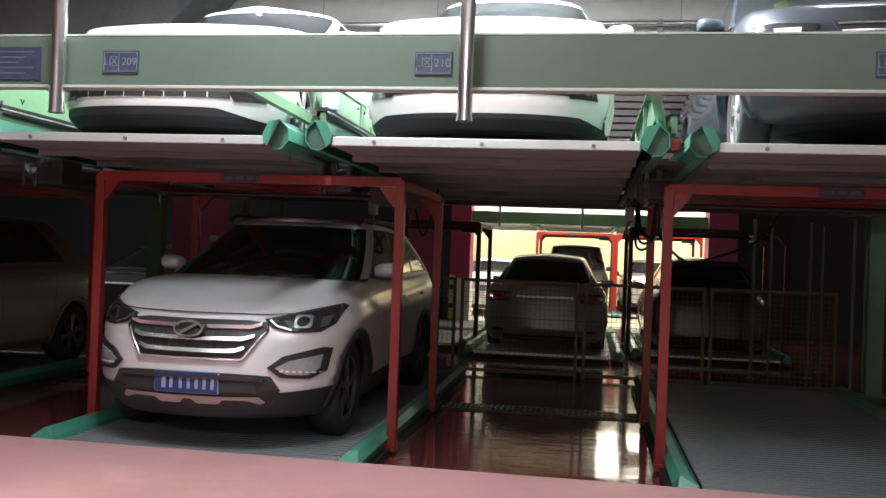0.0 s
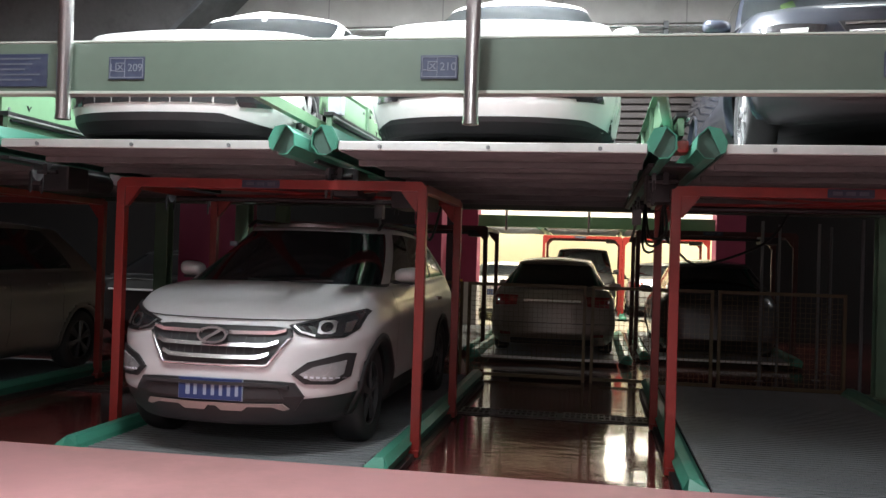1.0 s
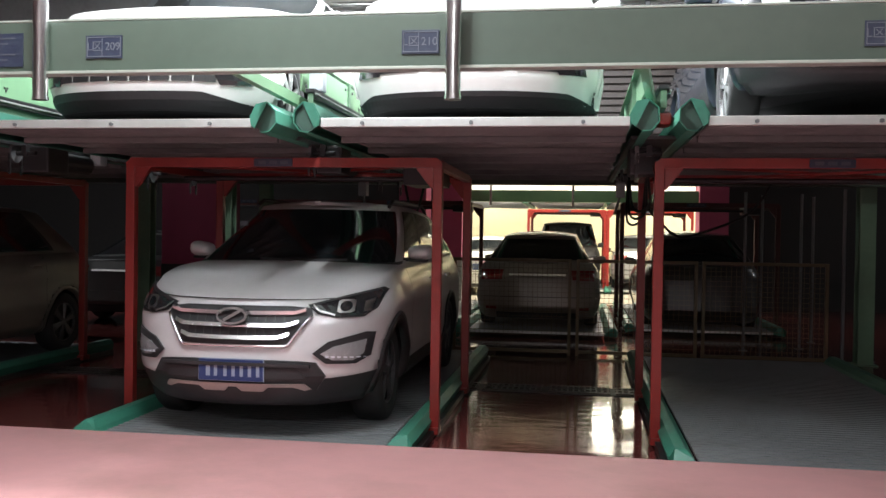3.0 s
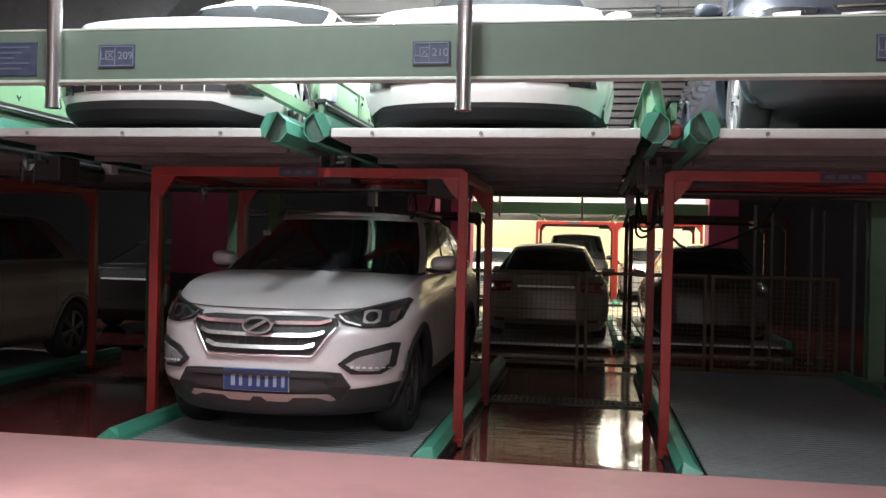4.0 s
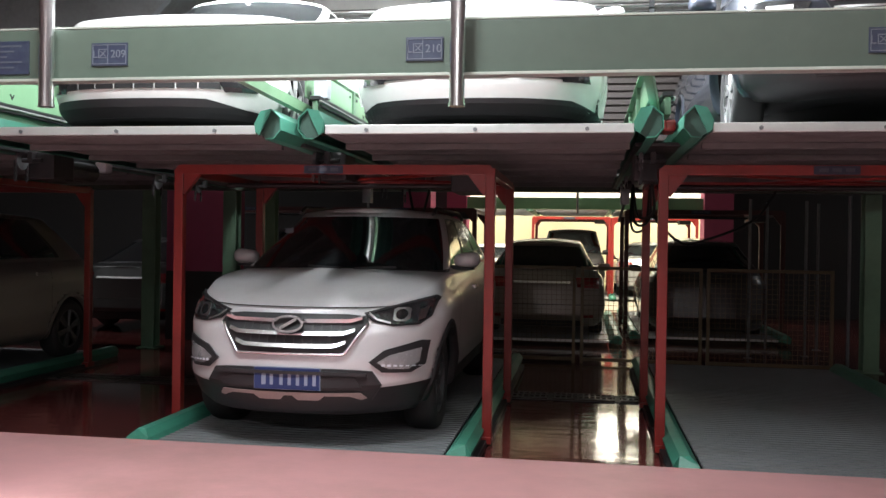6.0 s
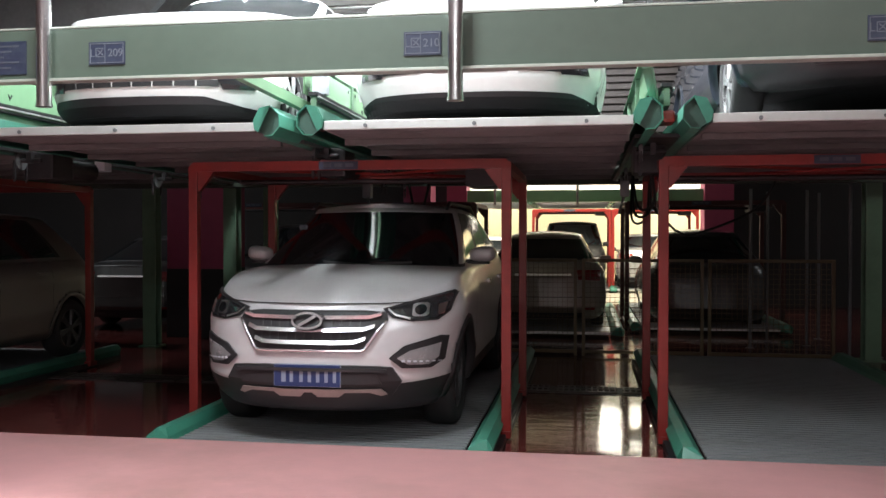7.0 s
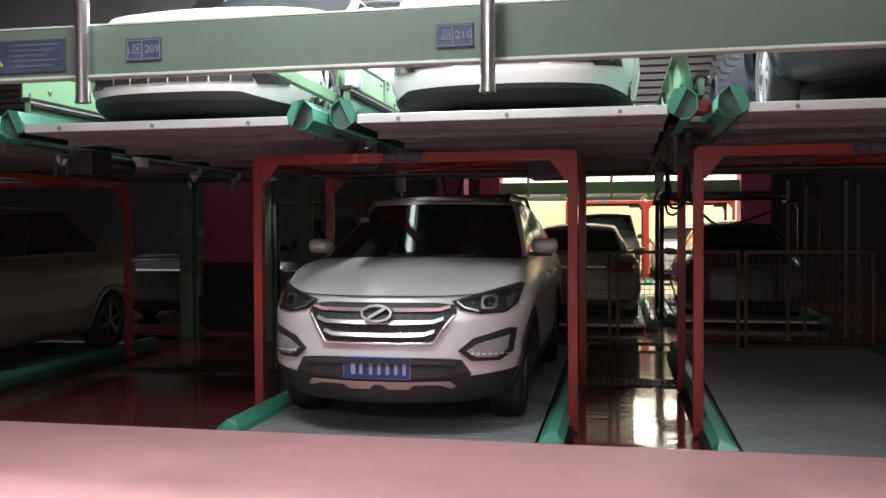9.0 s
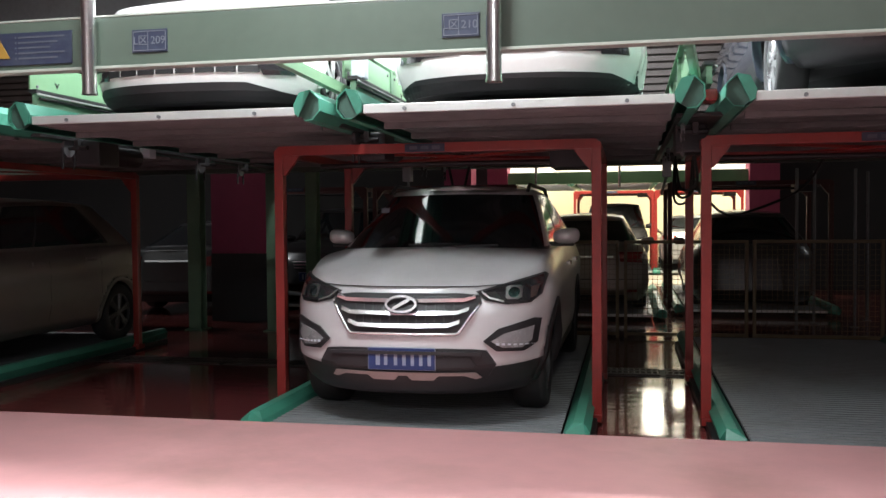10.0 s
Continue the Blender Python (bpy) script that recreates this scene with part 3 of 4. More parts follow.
def wheel(parent, x, y, r, w=0.22, spokes=5, alloy=None):
    """A tyre with tread shoulder, and an alloy rim, at one side of the car."""
    sg = math.copysign(1, x)
    wh = new("wheel")
    wh.parent, wh.matrix_basis = parent, pose(x, y, r)
    n = 40
    prof = [(r * 0.66, -w / 2 + 0.015), (r * 0.74, -w / 2), (r * 0.93, -w / 2 + 0.004), (r * 0.985, -w / 2 + 0.03), (r, -w / 4), (r, w / 4), (r * 0.985, w / 2 - 0.03), (r * 0.93, w / 2 - 0.004), (r * 0.74, w / 2), (r * 0.66, w / 2 - 0.015)]
    verts, faces = [], []
    for i in range(n):
        a = 2 * math.pi * i / n
        for rad, o in prof:
            verts.append((o, rad * math.cos(a), rad * math.sin(a)))
    m = len(prof)
    for i in range(n):
        for j in range(m - 1):
            a, b = i * m + j, ((i + 1) % n) * m + j
            faces.append((a, b, b + 1, a + 1))
    mesh_part("tyre", verts, faces, [0] * len(faces), (RUBBER,), wh, "black rubber tyre")
    bm = bmesh.new()
    o = sg * (w / 2 - 0.03)
    rod(bm, (o - sg * 0.06, 0, 0), (o - sg * 0.05, 0, 0), r * 0.66, 32)
    back = part("brake_disc", bm, BLACK, wh)
    bm = bmesh.new()
    rod(bm, (o - sg * 0.02, 0, 0), (o + sg * 0.012, 0, 0), r * 0.14, 16)
    for i in range(spokes):
        a = 2 * math.pi * i / spokes + 0.3
        for da in (-0.11, 0.11):
            bar(bm, (o + sg * 0.005, r * 0.1 * math.cos(a), r * 0.1 * math.sin(a)), (o - sg * 0.005, r * 0.66 * math.cos(a + da), r * 0.66 * math.sin(a + da)), 0.022, 0.03)
    part("rim_spokes", bm, alloy or ALLOY, wh, "silver alloy spokes")
    bm = bmesh.new()
    for i in range(32):
        a, b = 2 * math.pi * i / 32, 2 * math.pi * (i + 1) / 32
        bar(bm, (o, r * 0.665 * math.cos(a), r * 0.665 * math.sin(a)), (o, r * 0.665 * math.cos(b), r * 0.665 * math.sin(b)), 0.03, 0.02)
    part("rim_ring", bm, alloy or ALLOY, wh)
    return wh


def arch_lip(S, parent, y, zw, r, material, wide=0.05):
    for sg in (-1, 1):
        bm = bmesh.new()
        n = 26
        loops = []
        for i in range(n):
            a = radians(lerp(-12, 192, i / (n - 1)))
            row = []
            for rad, dx in ((r - 0.02, -0.05), (r - 0.012, 0.012), (r + wide, 0.012), (r + wide + 0.01, -0.02)):
                yy, zz = y + rad * math.cos(a), zw + rad * math.sin(a)
                row.append(bm.verts.new((sg * (S.side(yy, max(zz, S.zb)) + dx), yy, zz)))
            loops.append(row)
        for a, b in zip(loops, loops[1:]):
            for j in range(3):
                bm.faces.new((a[j], b[j], b[j + 1], a[j + 1]))
        bmesh.ops.recalc_face_normals(bm, faces=bm.faces)
        part("arch_lip", bm, material, parent, smooth=True)


def mirror_pair(parent, x, y, z, material, h=0.16, w=0.24):
    for sg in (-1, 1):
        bm = bmesh.new()
        bmesh.ops.create_uvsphere(bm, u_segments=18, v_segments=12, radius=1, matrix=Matrix.Translation((sg * (x + w / 2), y, z)) @ Matrix.Diagonal((w / 2, 0.09, h / 2, 1)))
        for v in bm.verts:
            u, q = (v.co.x - sg * (x + w / 2)) * sg / (w / 2), (v.co.z - z) / (h / 2)
            u, q = math.copysign(abs(u) ** 0.7, u), math.copysign(abs(q) ** 0.7, q)
            v.co.x = sg * (x + w / 2 + u * w / 2)
            v.co.z = z + q * h / 2 * (0.84 + 0.16 * u) + (0.012 * u if q < 0 else 0.0)
            if v.co.y > y + 0.03:
                v.co.y = y + 0.03
        mir = part("door_mirror", bm, material, parent, smooth=True)
        part("mirror_base", boxed(*sorted((sg * (x + 0.015), sg * (x + w * 0.8))), y - 0.06, y + 0.025, z - h * 0.54, z - h * 0.40, 0.01), PLASTIC, mir, "black lower shell")
        part("mirror_arm", barred((sg * (x - 0.06), y + 0.03, z - h * 0.42), (sg * (x + w * 0.35), y, z - h * 0.4), 0.06, 0.035), PLASTIC, parent)


def plate(S, parent, z, rear=False, bm_blue=True):
    """A number plate: blue field, pale border, plain bars."""
    y = S.rear(0, z) + 0.025 if rear else S.front(0, z) - 0.025
    d = 1 if rear else -1
    pl = part("number_plate", boxed(-0.225, 0.225, *sorted((y, y - d * 0.018)), z - 0.074, z + 0.074, 0.004), PLATE_PALE, parent, "blue number plate with thin pale frame")
    part("plate_field", boxed(-0.221, 0.221, *sorted((y + d * 0.003, y - d * 0.002)), z - 0.070, z + 0.070, 0.001), PLATE_BLUE, pl)
    x = -0.185
    for i in range(7):
        part("plate_bar", boxed(x + 0.014, x + (0.036 if i else 0.042), *sorted((y + d * 0.0055, y + d * 0.002)), z - 0.042, z + 0.042, 0), PLATE_PALE, pl)
        x += 0.056 if i != 1 else 0.066


def seam_side(S, parent, y, z0, z1, slope=0.0):
    for sg in (-1, 1):
        bm = bmesh.new()
        n = 10
        prev = None
        for i in range(n):
            z = lerp(z0, z1, i / (n - 1))
            yy = y + slope * i / (n - 1)
            x = sg * (S.side(yy, z) + 0.0015)
            row = [bm.verts.new((x, yy - 0.003, z)), bm.verts.new((x, yy + 0.003, z))]
            if prev:
                bm.faces.new((prev[0], prev[1], row[1], row[0]))
            prev = row
        part("door_seam", bm, BLACK, parent)


SUV = Shape(4.69, 0.94, 0.22,
            [(0, 0.875), (0.12, 0.91), (0.4, 1.0), (1.0, 1.115), (1.5, 1.14), (3.0, 1.15), (4.2, 1.18), (4.69, 1.12)],
            dict(yf0=1.02, yf1=1.95, yr0=4.55, yr1=4.22, wb=0.835, wr=0.63, zr=1.645, ym=2.7, arch=0.05, df=0.42),
            [(0, 0.88), (0.08, 0.95), (0.3, 0.99), (0.45, 0.985), (0.62, 0.99), (0.74, 1.0), (0.86, 0.965), (1, 0.90)],
            [(0, 0.13), (0.12, 0.07), (0.3, 0.0), (0.55, 0.0), (0.8, 0.03), (0.93, 0.075), (1, 0.14)],
            [(0, 0.1), (0.2, 0.0), (0.4, 0.02), (1, 0.12)], DF=0.8, PF=2.35)


def main_suv():
    S = SUV
    c = root("suv", 0, 0, 0, 0, "pearl white suv with chrome grille on the sliding pallet", "car")
    wy = [(0.92, 0.355), (3.62, 0.355)]
    car_body(S, c, WHITE_PAINT, wy, 0.41, lambda t, y: t < 0.27 and y < 0.5 or t < 0.18)
    cabin(S, c, WHITE_PAINT, [(0.0, 0.30), (0.335, 0.66), (0.69, 0.93)])
    for y, z in wy:
        arch_lip(S, c, y, z, 0.41, PLASTIC, 0.045)
        for sg in (-1, 1):
            wheel(c, sg * (S.W - (0.185 if y < 2 else 0.14)), y, 0.36, 0.235, 5, SHADED_ALLOY)
    hexa = [(-0.36, 0.892), (0.36, 0.892), (0.49, 0.878), (0.505, 0.825), (0.36, 0.63), (-0.36, 0.63), (-0.505, 0.825), (-0.49, 0.878)]
    part("grille", on_face(S, hexa, 0.014, 0.03), BLACK, c, "black mesh grille")
    rim = part("grille_surround", tube_on(S, [(-0.50, 0.83), (-0.432, 0.735), (-0.37, 0.645), (-0.35, 0.635), (0.35, 0.635), (0.37, 0.645), (0.432, 0.735), (0.50, 0.83)], 0.011, 0.022), CAR_CHROME, c, "chrome grille surround", True)
    for z, xo, lean in ((0.853, 0.43, -31), (0.775, 0.39, 15), (0.695, 0.335, 32)):
        part("grille_bar", tilted(bar_on(S, [(-xo - 0.04, z + 0.022), (-xo + 0.03, z), (-0.14, z - 0.003), (0.14, z - 0.003), (xo - 0.03, z), (xo + 0.04, z + 0.022)], 0.024, 0.042), z, lean), CAR_CHROME, c, "bright chrome bar")
    for i in range(12):
        x = -0.33 + 0.06 * i
        part("grille_rib", bar_on(S, [(x - 0.005, 0.77), (x + 0.005, 0.77)], 0.19, 0.019), PLASTIC, c)
    y0 = S.front(0, 0.83) - 0.085
    bm = bmesh.new()
    n = 40
    for i in range(n):
        a, b = 2 * math.pi * i / n, 2 * math.pi * (i + 1) / n
        bar(bm, (0.098 * math.cos(a), y0, 0.832 + 0.05 * math.sin(a)), (0.098 * math.cos(b), y0, 0.832 + 0.05 * math.sin(b)), 0.02, 0.014)
    bar(bm, (-0.055, y0, 0.80), (0.055, y0, 0.864), 0.016, 0.02)
    tilted(bm, 0.832, 12)
    part("emblem", bm, CAR_CHROME, c, "plain oval chrome emblem")
    part("emblem_back", on_face(S, [(0.09 * math.cos(k * math.pi / 8), 0.832 + 0.045 * math.sin(k * math.pi / 8)) for k in range(16)], 0.062, 0.02), BLACK, c)
    lamp = [(0.48, 0.893), (0.54, 0.853), (0.66, 0.828), (0.80, 0.832), (0.855, 0.875), (0.878, 0.975), (0.865, 0.992), (0.70, 0.95)]
    housing = [(0.462, 0.902), (0.53, 0.842), (0.66, 0.815), (0.805, 0.818), (0.868, 0.868), (0.890, 0.985), (0.870, 1.007), (0.70, 0.965)]
    fogb = [(0.52, 0.585), (0.60, 0.515), (0.77, 0.505), (0.845, 0.55), (0.868, 0.705), (0.82, 0.715), (0.61, 0.66)]
    fog = [(0.57, 0.583), (0.64, 0.538), (0.76, 0.53), (0.815, 0.575), (0.828, 0.667), (0.65, 0.63)]
    for f in (lambda p: p, mirrored):
        part("headlamp_housing", on_face(S, f(housing), 0.006, 0.02), PLASTIC, c)
        hl = part("headlamp", on_face(S, f(lamp), 0.014, 0.01), LENS, c, "clear headlamp with projector")
        part("lamp_ring", on_face(S, f([(0.65, 0.925), (0.65, 0.858), (0.668, 0.848), (0.732, 0.848), (0.75, 0.86), (0.75, 0.925), (0.732, 0.935), (0.668, 0.935)]), 0.02, 0.004, step=0.03), REFLECTOR, hl)
        part("projector", on_face(S, f([(0.70 + 0.036 * math.cos(k * math.pi / 6), 0.892 + 0.034 * math.sin(k * math.pi / 6)) for k in range(12)]), 0.026, 0.004, step=0.03), GLASS, hl)
        part("indicator", on_face(S, f([(0.80, 0.85), (0.835, 0.86), (0.85, 0.935), (0.80, 0.92)]), 0.02, 0.004, step=0.03), REFLECTOR, hl)
        part("lamp_strip", bar_on(S, [p for p in f([(0.50, 0.90), (0.55, 0.862), (0.64, 0.835)])][::1], 0.012, 0.02, 0.004), REFLECTOR, hl)
        part("fog_bezel", on_face(S, f(fogb), 0.012, 0.02), PLASTIC, c, "black fog lamp bezel")
        fl = part("fog_lamp", on_face(S, f(fog), 0.022, 0.004, step=0.03), FOG, c, "bright fog lamp")
        for k in range(7):
            xx = 0.60 + 0.035 * k
            part("led", on_face(S, f([(xx, 0.572 - 0.004 * k), (xx + 0.02, 0.57 - 0.004 * k), (xx + 0.02, 0.555 - 0.002 * k), (xx, 0.557 - 0.002 * k)]), 0.028, 0.003), PALE, fl)
    part("bumper_band", on_face(S, [(-0.54, 0.525), (-0.44, 0.535), (-0.28, 0.542), (0.28, 0.542), (0.44, 0.535), (0.54, 0.525), (0.60, 0.43), (0.53, 0.33), (-0.53, 0.33), (-0.60, 0.43)], 0.010, 0.03), PLASTIC, c, "matt black lower bumper")
    part("bumper_lip", bar_on(S, [(-0.51, 0.502), (-0.42, 0.512), (-0.25, 0.516), (0.25, 0.516), (0.42, 0.512), (0.51, 0.502)], 0.022, 0.035), PLASTIC, c)
    part("air_intake", on_face(S, [(-0.44, 0.488), (0.44, 0.488), (0.48, 0.42), (-0.48, 0.42)], 0.018, 0.02), BLACK, c)
    part("skid_plate", on_face(S, [(-0.47, 0.385), (0.47, 0.385), (0.505, 0.345), (0.47, 0.335), (0.40, 0.362), (0.24, 0.362), (0.20, 0.33), (0.06, 0.33), (0.03, 0.362), (-0.03, 0.362), (-0.06, 0.33), (-0.20, 0.33), (-0.24, 0.362), (-0.40, 0.362), (-0.47, 0.335), (-0.505, 0.345)], 0.03, 0.02), SKID, c, "satin silver skid plate")
    plate(S, c, 0.475)
    mirror_pair(c, 0.845, 1.68, 1.235, WHITE_PAINT, 0.15, 0.215)
    for sg in (-1, 1):
        rail = bmesh.new()
        pts = [(sg * 0.60, 2.05, 1.62), (sg * 0.60, 2.2, 1.675), (sg * 0.60, 3.6, 1.675), (sg * 0.60, 3.9, 1.60)]
        for a, b in zip(pts, pts[1:]):
            rod(rail, a, b, 0.017, 10)
        part("roof_rail", rail, BLACK, c, "dark roof rail")
        part("wiper", barred((sg * 0.05 + 0.1, 1.06, 1.165), (sg * 0.35 + 0.12, 1.14, 1.18), 0.02, 0.015), PLASTIC, c)
        for y in (2.35, 3.25):
            part("door_handle", boxed(*sorted((sg * (S.side(y, 0.98) + 0.025), sg * (S.side(y, 0.98) - 0.02))), y, y + 0.2, 0.965, 1.0, 0.008), CAR_CHROME, c, "chrome door handle")
    for y in (1.45, 2.5, 3.5):
        seam_side(S, c, y, 0.45, 1.1, 0.05)
    part("hood_seam", bar_on(S, [(-0.70, 0.945), (-0.45, 0.932), (0.45, 0.932), (0.70, 0.945)], 0.005, 0.002, 0.004), BLACK, c)
    # papers on the windscreen and the dashboard behind it
    part("windscreen_sticker", boxed(-0.55, -0.48, 1.50, 1.505, 1.435, 1.475, 0), FADED, c, "pale windscreen sticker")
    return c


suv = main_suv()


def plain_car(name, S, pm, x, y, z, rz, label, wheel_r=0.32, wb=(0.88, 3.55), rear=True, front=True, windows=((0.0, 0.40), (0.43, 0.80)), grille="bar", clad=0.0, rails=False, black_bumper=0.0, plates=True, wr=None, alloy=None):
    if wr:
        S.cabin["wr"] = wr
    c = root(name, x, y, z, rz, label, "car")
    wy = [(wb[0], wheel_r), (wb[1], wheel_r)]
    low = black_bumper / (S.ztop(0) - S.zb)
    car_body(S, c, pm, wy, wheel_r + 0.055, lambda t, y: t < low)
    cabin(S, c, pm, list(windows))
    for yy, zz in wy:
        arch_lip(S, c, yy, zz, wheel_r + 0.055, PLASTIC if clad else pm, 0.02 + clad)
        for sg in (-1, 1):
            wheel(c, sg * (S.W - (0.17 if yy < 2 else 0.13)), yy, wheel_r, 0.21, 6, alloy)
    zt = S.ztop(0.05)
    if front:
        zg = zt - 0.12
        for f in (lambda p: p, mirrored):
            hl = part("headlamp", on_face(S, f([(0.47, zg + 0.03), (0.52, zg - 0.09), (0.76, zg - 0.07), (0.83, zg + 0.09), (0.70, zg + 0.075)]), 0.012, 0.02), LENS, c, "clear headlamp")
            part("reflector", on_face(S, f([(0.57, zg + 0.02), (0.58, zg - 0.06), (0.70, zg - 0.05), (0.72, zg + 0.035)]), 0.018, 0.003), REFLECTOR, hl)
            part("fog_lamp", on_face(S, f([(0.56, zg - 0.28), (0.60, zg - 0.37), (0.78, zg - 0.36), (0.76, zg - 0.26)]), 0.012, 0.02), LENS, c)
        part("grille", on_face(S, [(-0.40, zg + 0.05), (0.40, zg + 0.05), (0.33, zg - 0.10), (-0.33, zg - 0.10)], 0.01, 0.02), BLACK, c)
        for k in range(3):
            part("grille_bar", bar_on(S, [(-0.37 + 0.02 * k, zg + 0.025 - 0.05 * k), (0.37 - 0.02 * k, zg + 0.025 - 0.05 * k)], 0.014, 0.02), CAR_CHROME, c)
        if grille == "slots":
            # a low row of intake slots in the bumper
            for k in range(8):
                xa = -0.62 + 0.15 * k
                part("intake_slot", on_face(S, [(xa + 0.008, 0.352), (xa + 0.142, 0.352), (xa + 0.142, 0.306), (xa + 0.008, 0.306)], 0.006, 0.02), BLACK, c)
            part("front_valance", on_face(S, [(-0.88, 0.112), (-0.85, 0.19), (-0.70, 0.238), (0.48, 0.238), (0.70, 0.18), (0.88, 0.15), (0.89, 0.112)], 0.008, 0.02), PLASTIC, c, "black plastic valance below the bumper")
        elif grille == "slim":
            # thin slots high in a plain bumper, dark valance below
            for xa, xb in ((-0.66, -0.30), (-0.26, 0.26), (0.30, 0.66)):
                part("intake_slot", on_face(S, [(xa, 0.372), (xb, 0.372), (xb - 0.02, 0.346), (xa + 0.02, 0.346)], 0.006, 0.02), BLACK, c)
            part("front_valance", on_face(S, [(-0.86, 0.112), (-0.84, 0.165), (-0.66, 0.215), (0.66, 0.215), (0.84, 0.165), (0.86, 0.112)], 0.008, 0.02), PLASTIC, c, "black plastic valance below the bumper")
        else:
            part("air_intake", on_face(S, [(-0.50, S.zb + 0.20), (0.50, S.zb + 0.20), (0.44, S.zb + 0.10), (-0.44, S.zb + 0.10)], 0.008, 0.02), BLACK, c)
        if plates:
            plate(S, c, zg - 0.22)
    if rear:
        zt = S.ztop(S.L - 0.1)
        for f in (lambda p: p, mirrored):
            part("tail_lamp", on_face(S, f([(0.50, zt - 0.08), (0.52, zt - 0.22), (0.84, zt - 0.24), (0.85, zt - 0.08)]), 0.012, 0.02, rear=True), RED_LENS, c, "red tail lamp")
            part("rear_reflector", on_face(S, f([(0.60, S.zb + 0.18), (0.60, S.zb + 0.14), (0.76, S.zb + 0.14), (0.76, S.zb + 0.18)]), 0.01, 0.02, rear=True), RED_LENS, c)
        part("boot_trim", bar_on(S, [(-0.42, zt - 0.15), (0.42, zt - 0.15)], 0.03, 0.015, rear=True), CAR_CHROME, c, "chrome boot strip")
        if plates:
            plate(S, c, zt - 0.30, True)
        part("bumper_seam", bar_on(S, [(-0.80, S.zb + 0.33), (0.80, S.zb + 0.33)], 0.012, 0.004, rear=True), BLACK, c)
        part("rear_valance", on_face(S, [(-0.6, S.zb + 0.10), (0.6, S.zb + 0.10), (0.6, S.zb + 0.01), (-0.6, S.zb + 0.01)], 0.01, 0.02, rear=True), PLASTIC, c)
    mirror_pair(c, S.W - 0.07, S.cabin["yf0"] + 0.5, S.ztop(S.cabin["yf0"] + 0.5) + 0.06, pm, 0.14, 0.22)
    for sg in (-1, 1):
        for yy in (2.2, 3.1):
            zz = S.ztop(yy) - 0.14
            part("door_handle", boxed(*sorted((sg * (S.side(yy, zz) + 0.022), sg * (S.side(yy, zz) - 0.02))), yy, yy + 0.18, zz - 0.015, zz + 0.015, 0.006), pm, c)
        if rails:
            part("roof_rail", rodded((sg * (S.cabin["wr"] - 0.05), S.cabin["yf1"] + 0.2, S.cabin["zr"] + 0.01), (sg * (S.cabin["wr"] - 0.05), S.cabin["yr1"] - 0.3, S.cabin["zr"] + 0.01), 0.016), ALLOY, c)
    for yy in (1.5, 2.45, 3.35):
        seam_side(S, c, yy, S.zb + 0.12, S.ztop(yy) - 0.04, 0.03)
    return c


W_ROWS = [(0, 0.88), (0.08, 0.95), (0.35, 1.0), (0.6, 0.985), (0.74, 0.995), (0.88, 0.96), (1, 0.89)]
N_ROWS = [(0, 0.10), (0.12, 0.04), (0.3, 0.0), (0.5, 0.01), (0.85, 0.06), (1, 0.15)]
R_ROWS = [(0, 0.1), (0.2, 0.0), (0.45, 0.01), (0.8, 0.04), (1, 0.12)]


def sedan_shape(L=4.6, W=0.89, h=1.46, zb=0.19, up=0.0):
    return Shape(L, W, zb, [(0, 0.70 + up), (0.15, 0.74 + up), (0.6, 0.86 + up), (1.15, 0.95 + up), (2.0, 0.97 + up), (3.4, 1.0 + up), (L - 0.5, 1.03 + up), (L, 0.99 + up)],
                 dict(yf0=1.05, yf1=2.0, yr0=L - 0.45, yr1=L - 1.35, wb=0.80, wr=0.56, zr=h - 0.03, ym=2.5, arch=0.07, df=0.4), W_ROWS, N_ROWS, R_ROWS)


def hatch(S):
    """A short tail: the rear window ends near the back."""
    S.cabin["yr0"], S.cabin["yr1"] = S.L - 0.2, S.L - 0.85
    return S


def tall_shape(L=4.7, W=0.92, h=1.75, zb=0.24):
    return Shape(L, W, zb, [(0, 0.88), (0.15, 0.93), (0.6, 1.03), (1.1, 1.10), (2.0, 1.10), (L - 0.4, 1.12), (L, 1.08)],
                 dict(yf0=1.0, yf1=1.75, yr0=L - 0.12, yr1=L - 0.45, wb=0.84, wr=0.68, zr=h - 0.03, ym=2.8, arch=0.04, df=0.35, dr=0.25), W_ROWS, N_ROWS, R_ROWS)


def rounded_tail(S):
    """A people carrier's tail: the roof curves down into a round rear corner."""
    S.cabin["dr"], S.cabin["yr1"], S.cabin["arch"], S.cabin["wr"] = 0.55, S.L - 0.62, 0.075, 0.64
    return S


TALL_WINDOWS = ((0.0, 0.28), (0.31, 0.60), (0.635, 0.95))
# raised row
DECK = UPPER_Z
plain_car("sedan", sedan_shape(4.7, 0.93, 1.50, 0.10, 0.06), PLAIN_WHITE, -3.08, 5.74, DECK, 0, "white car with slotted bumper on a raised pallet", grille="slots", black_bumper=0.012, wr=0.66, rear=False, plates=False)
plain_car("sedan", sedan_shape(4.6, 0.90, 1.58, 0.10, 0.10), PLAIN_WHITE, -0.76, 5.74, DECK, 0, "white sedan on the middle raised pallet", grille="slim", rear=False, black_bumper=0.012, plates=False, wr=0.62)
navy = plain_car("suv", tall_shape(4.7, 0.92, 1.68, 0.24), NAVY, 1.84, 5.74, DECK, 0, "dark blue suv on a raised pallet", rear=False, black_bumper=0.14, wheel_r=0.36, plates=False, windows=TALL_WINDOWS)
STICKER = mat("green_yellow_sticker", (0.35, 0.60, 0.10), 0.5)
part("windscreen_sticker", prismed([(1.405, 1.35), (1.525, 1.43), (1.520, 1.436), (1.400, 1.356)], -0.49, -0.39, "x"), STICKER, navy, "green and yellow windscreen sticker")
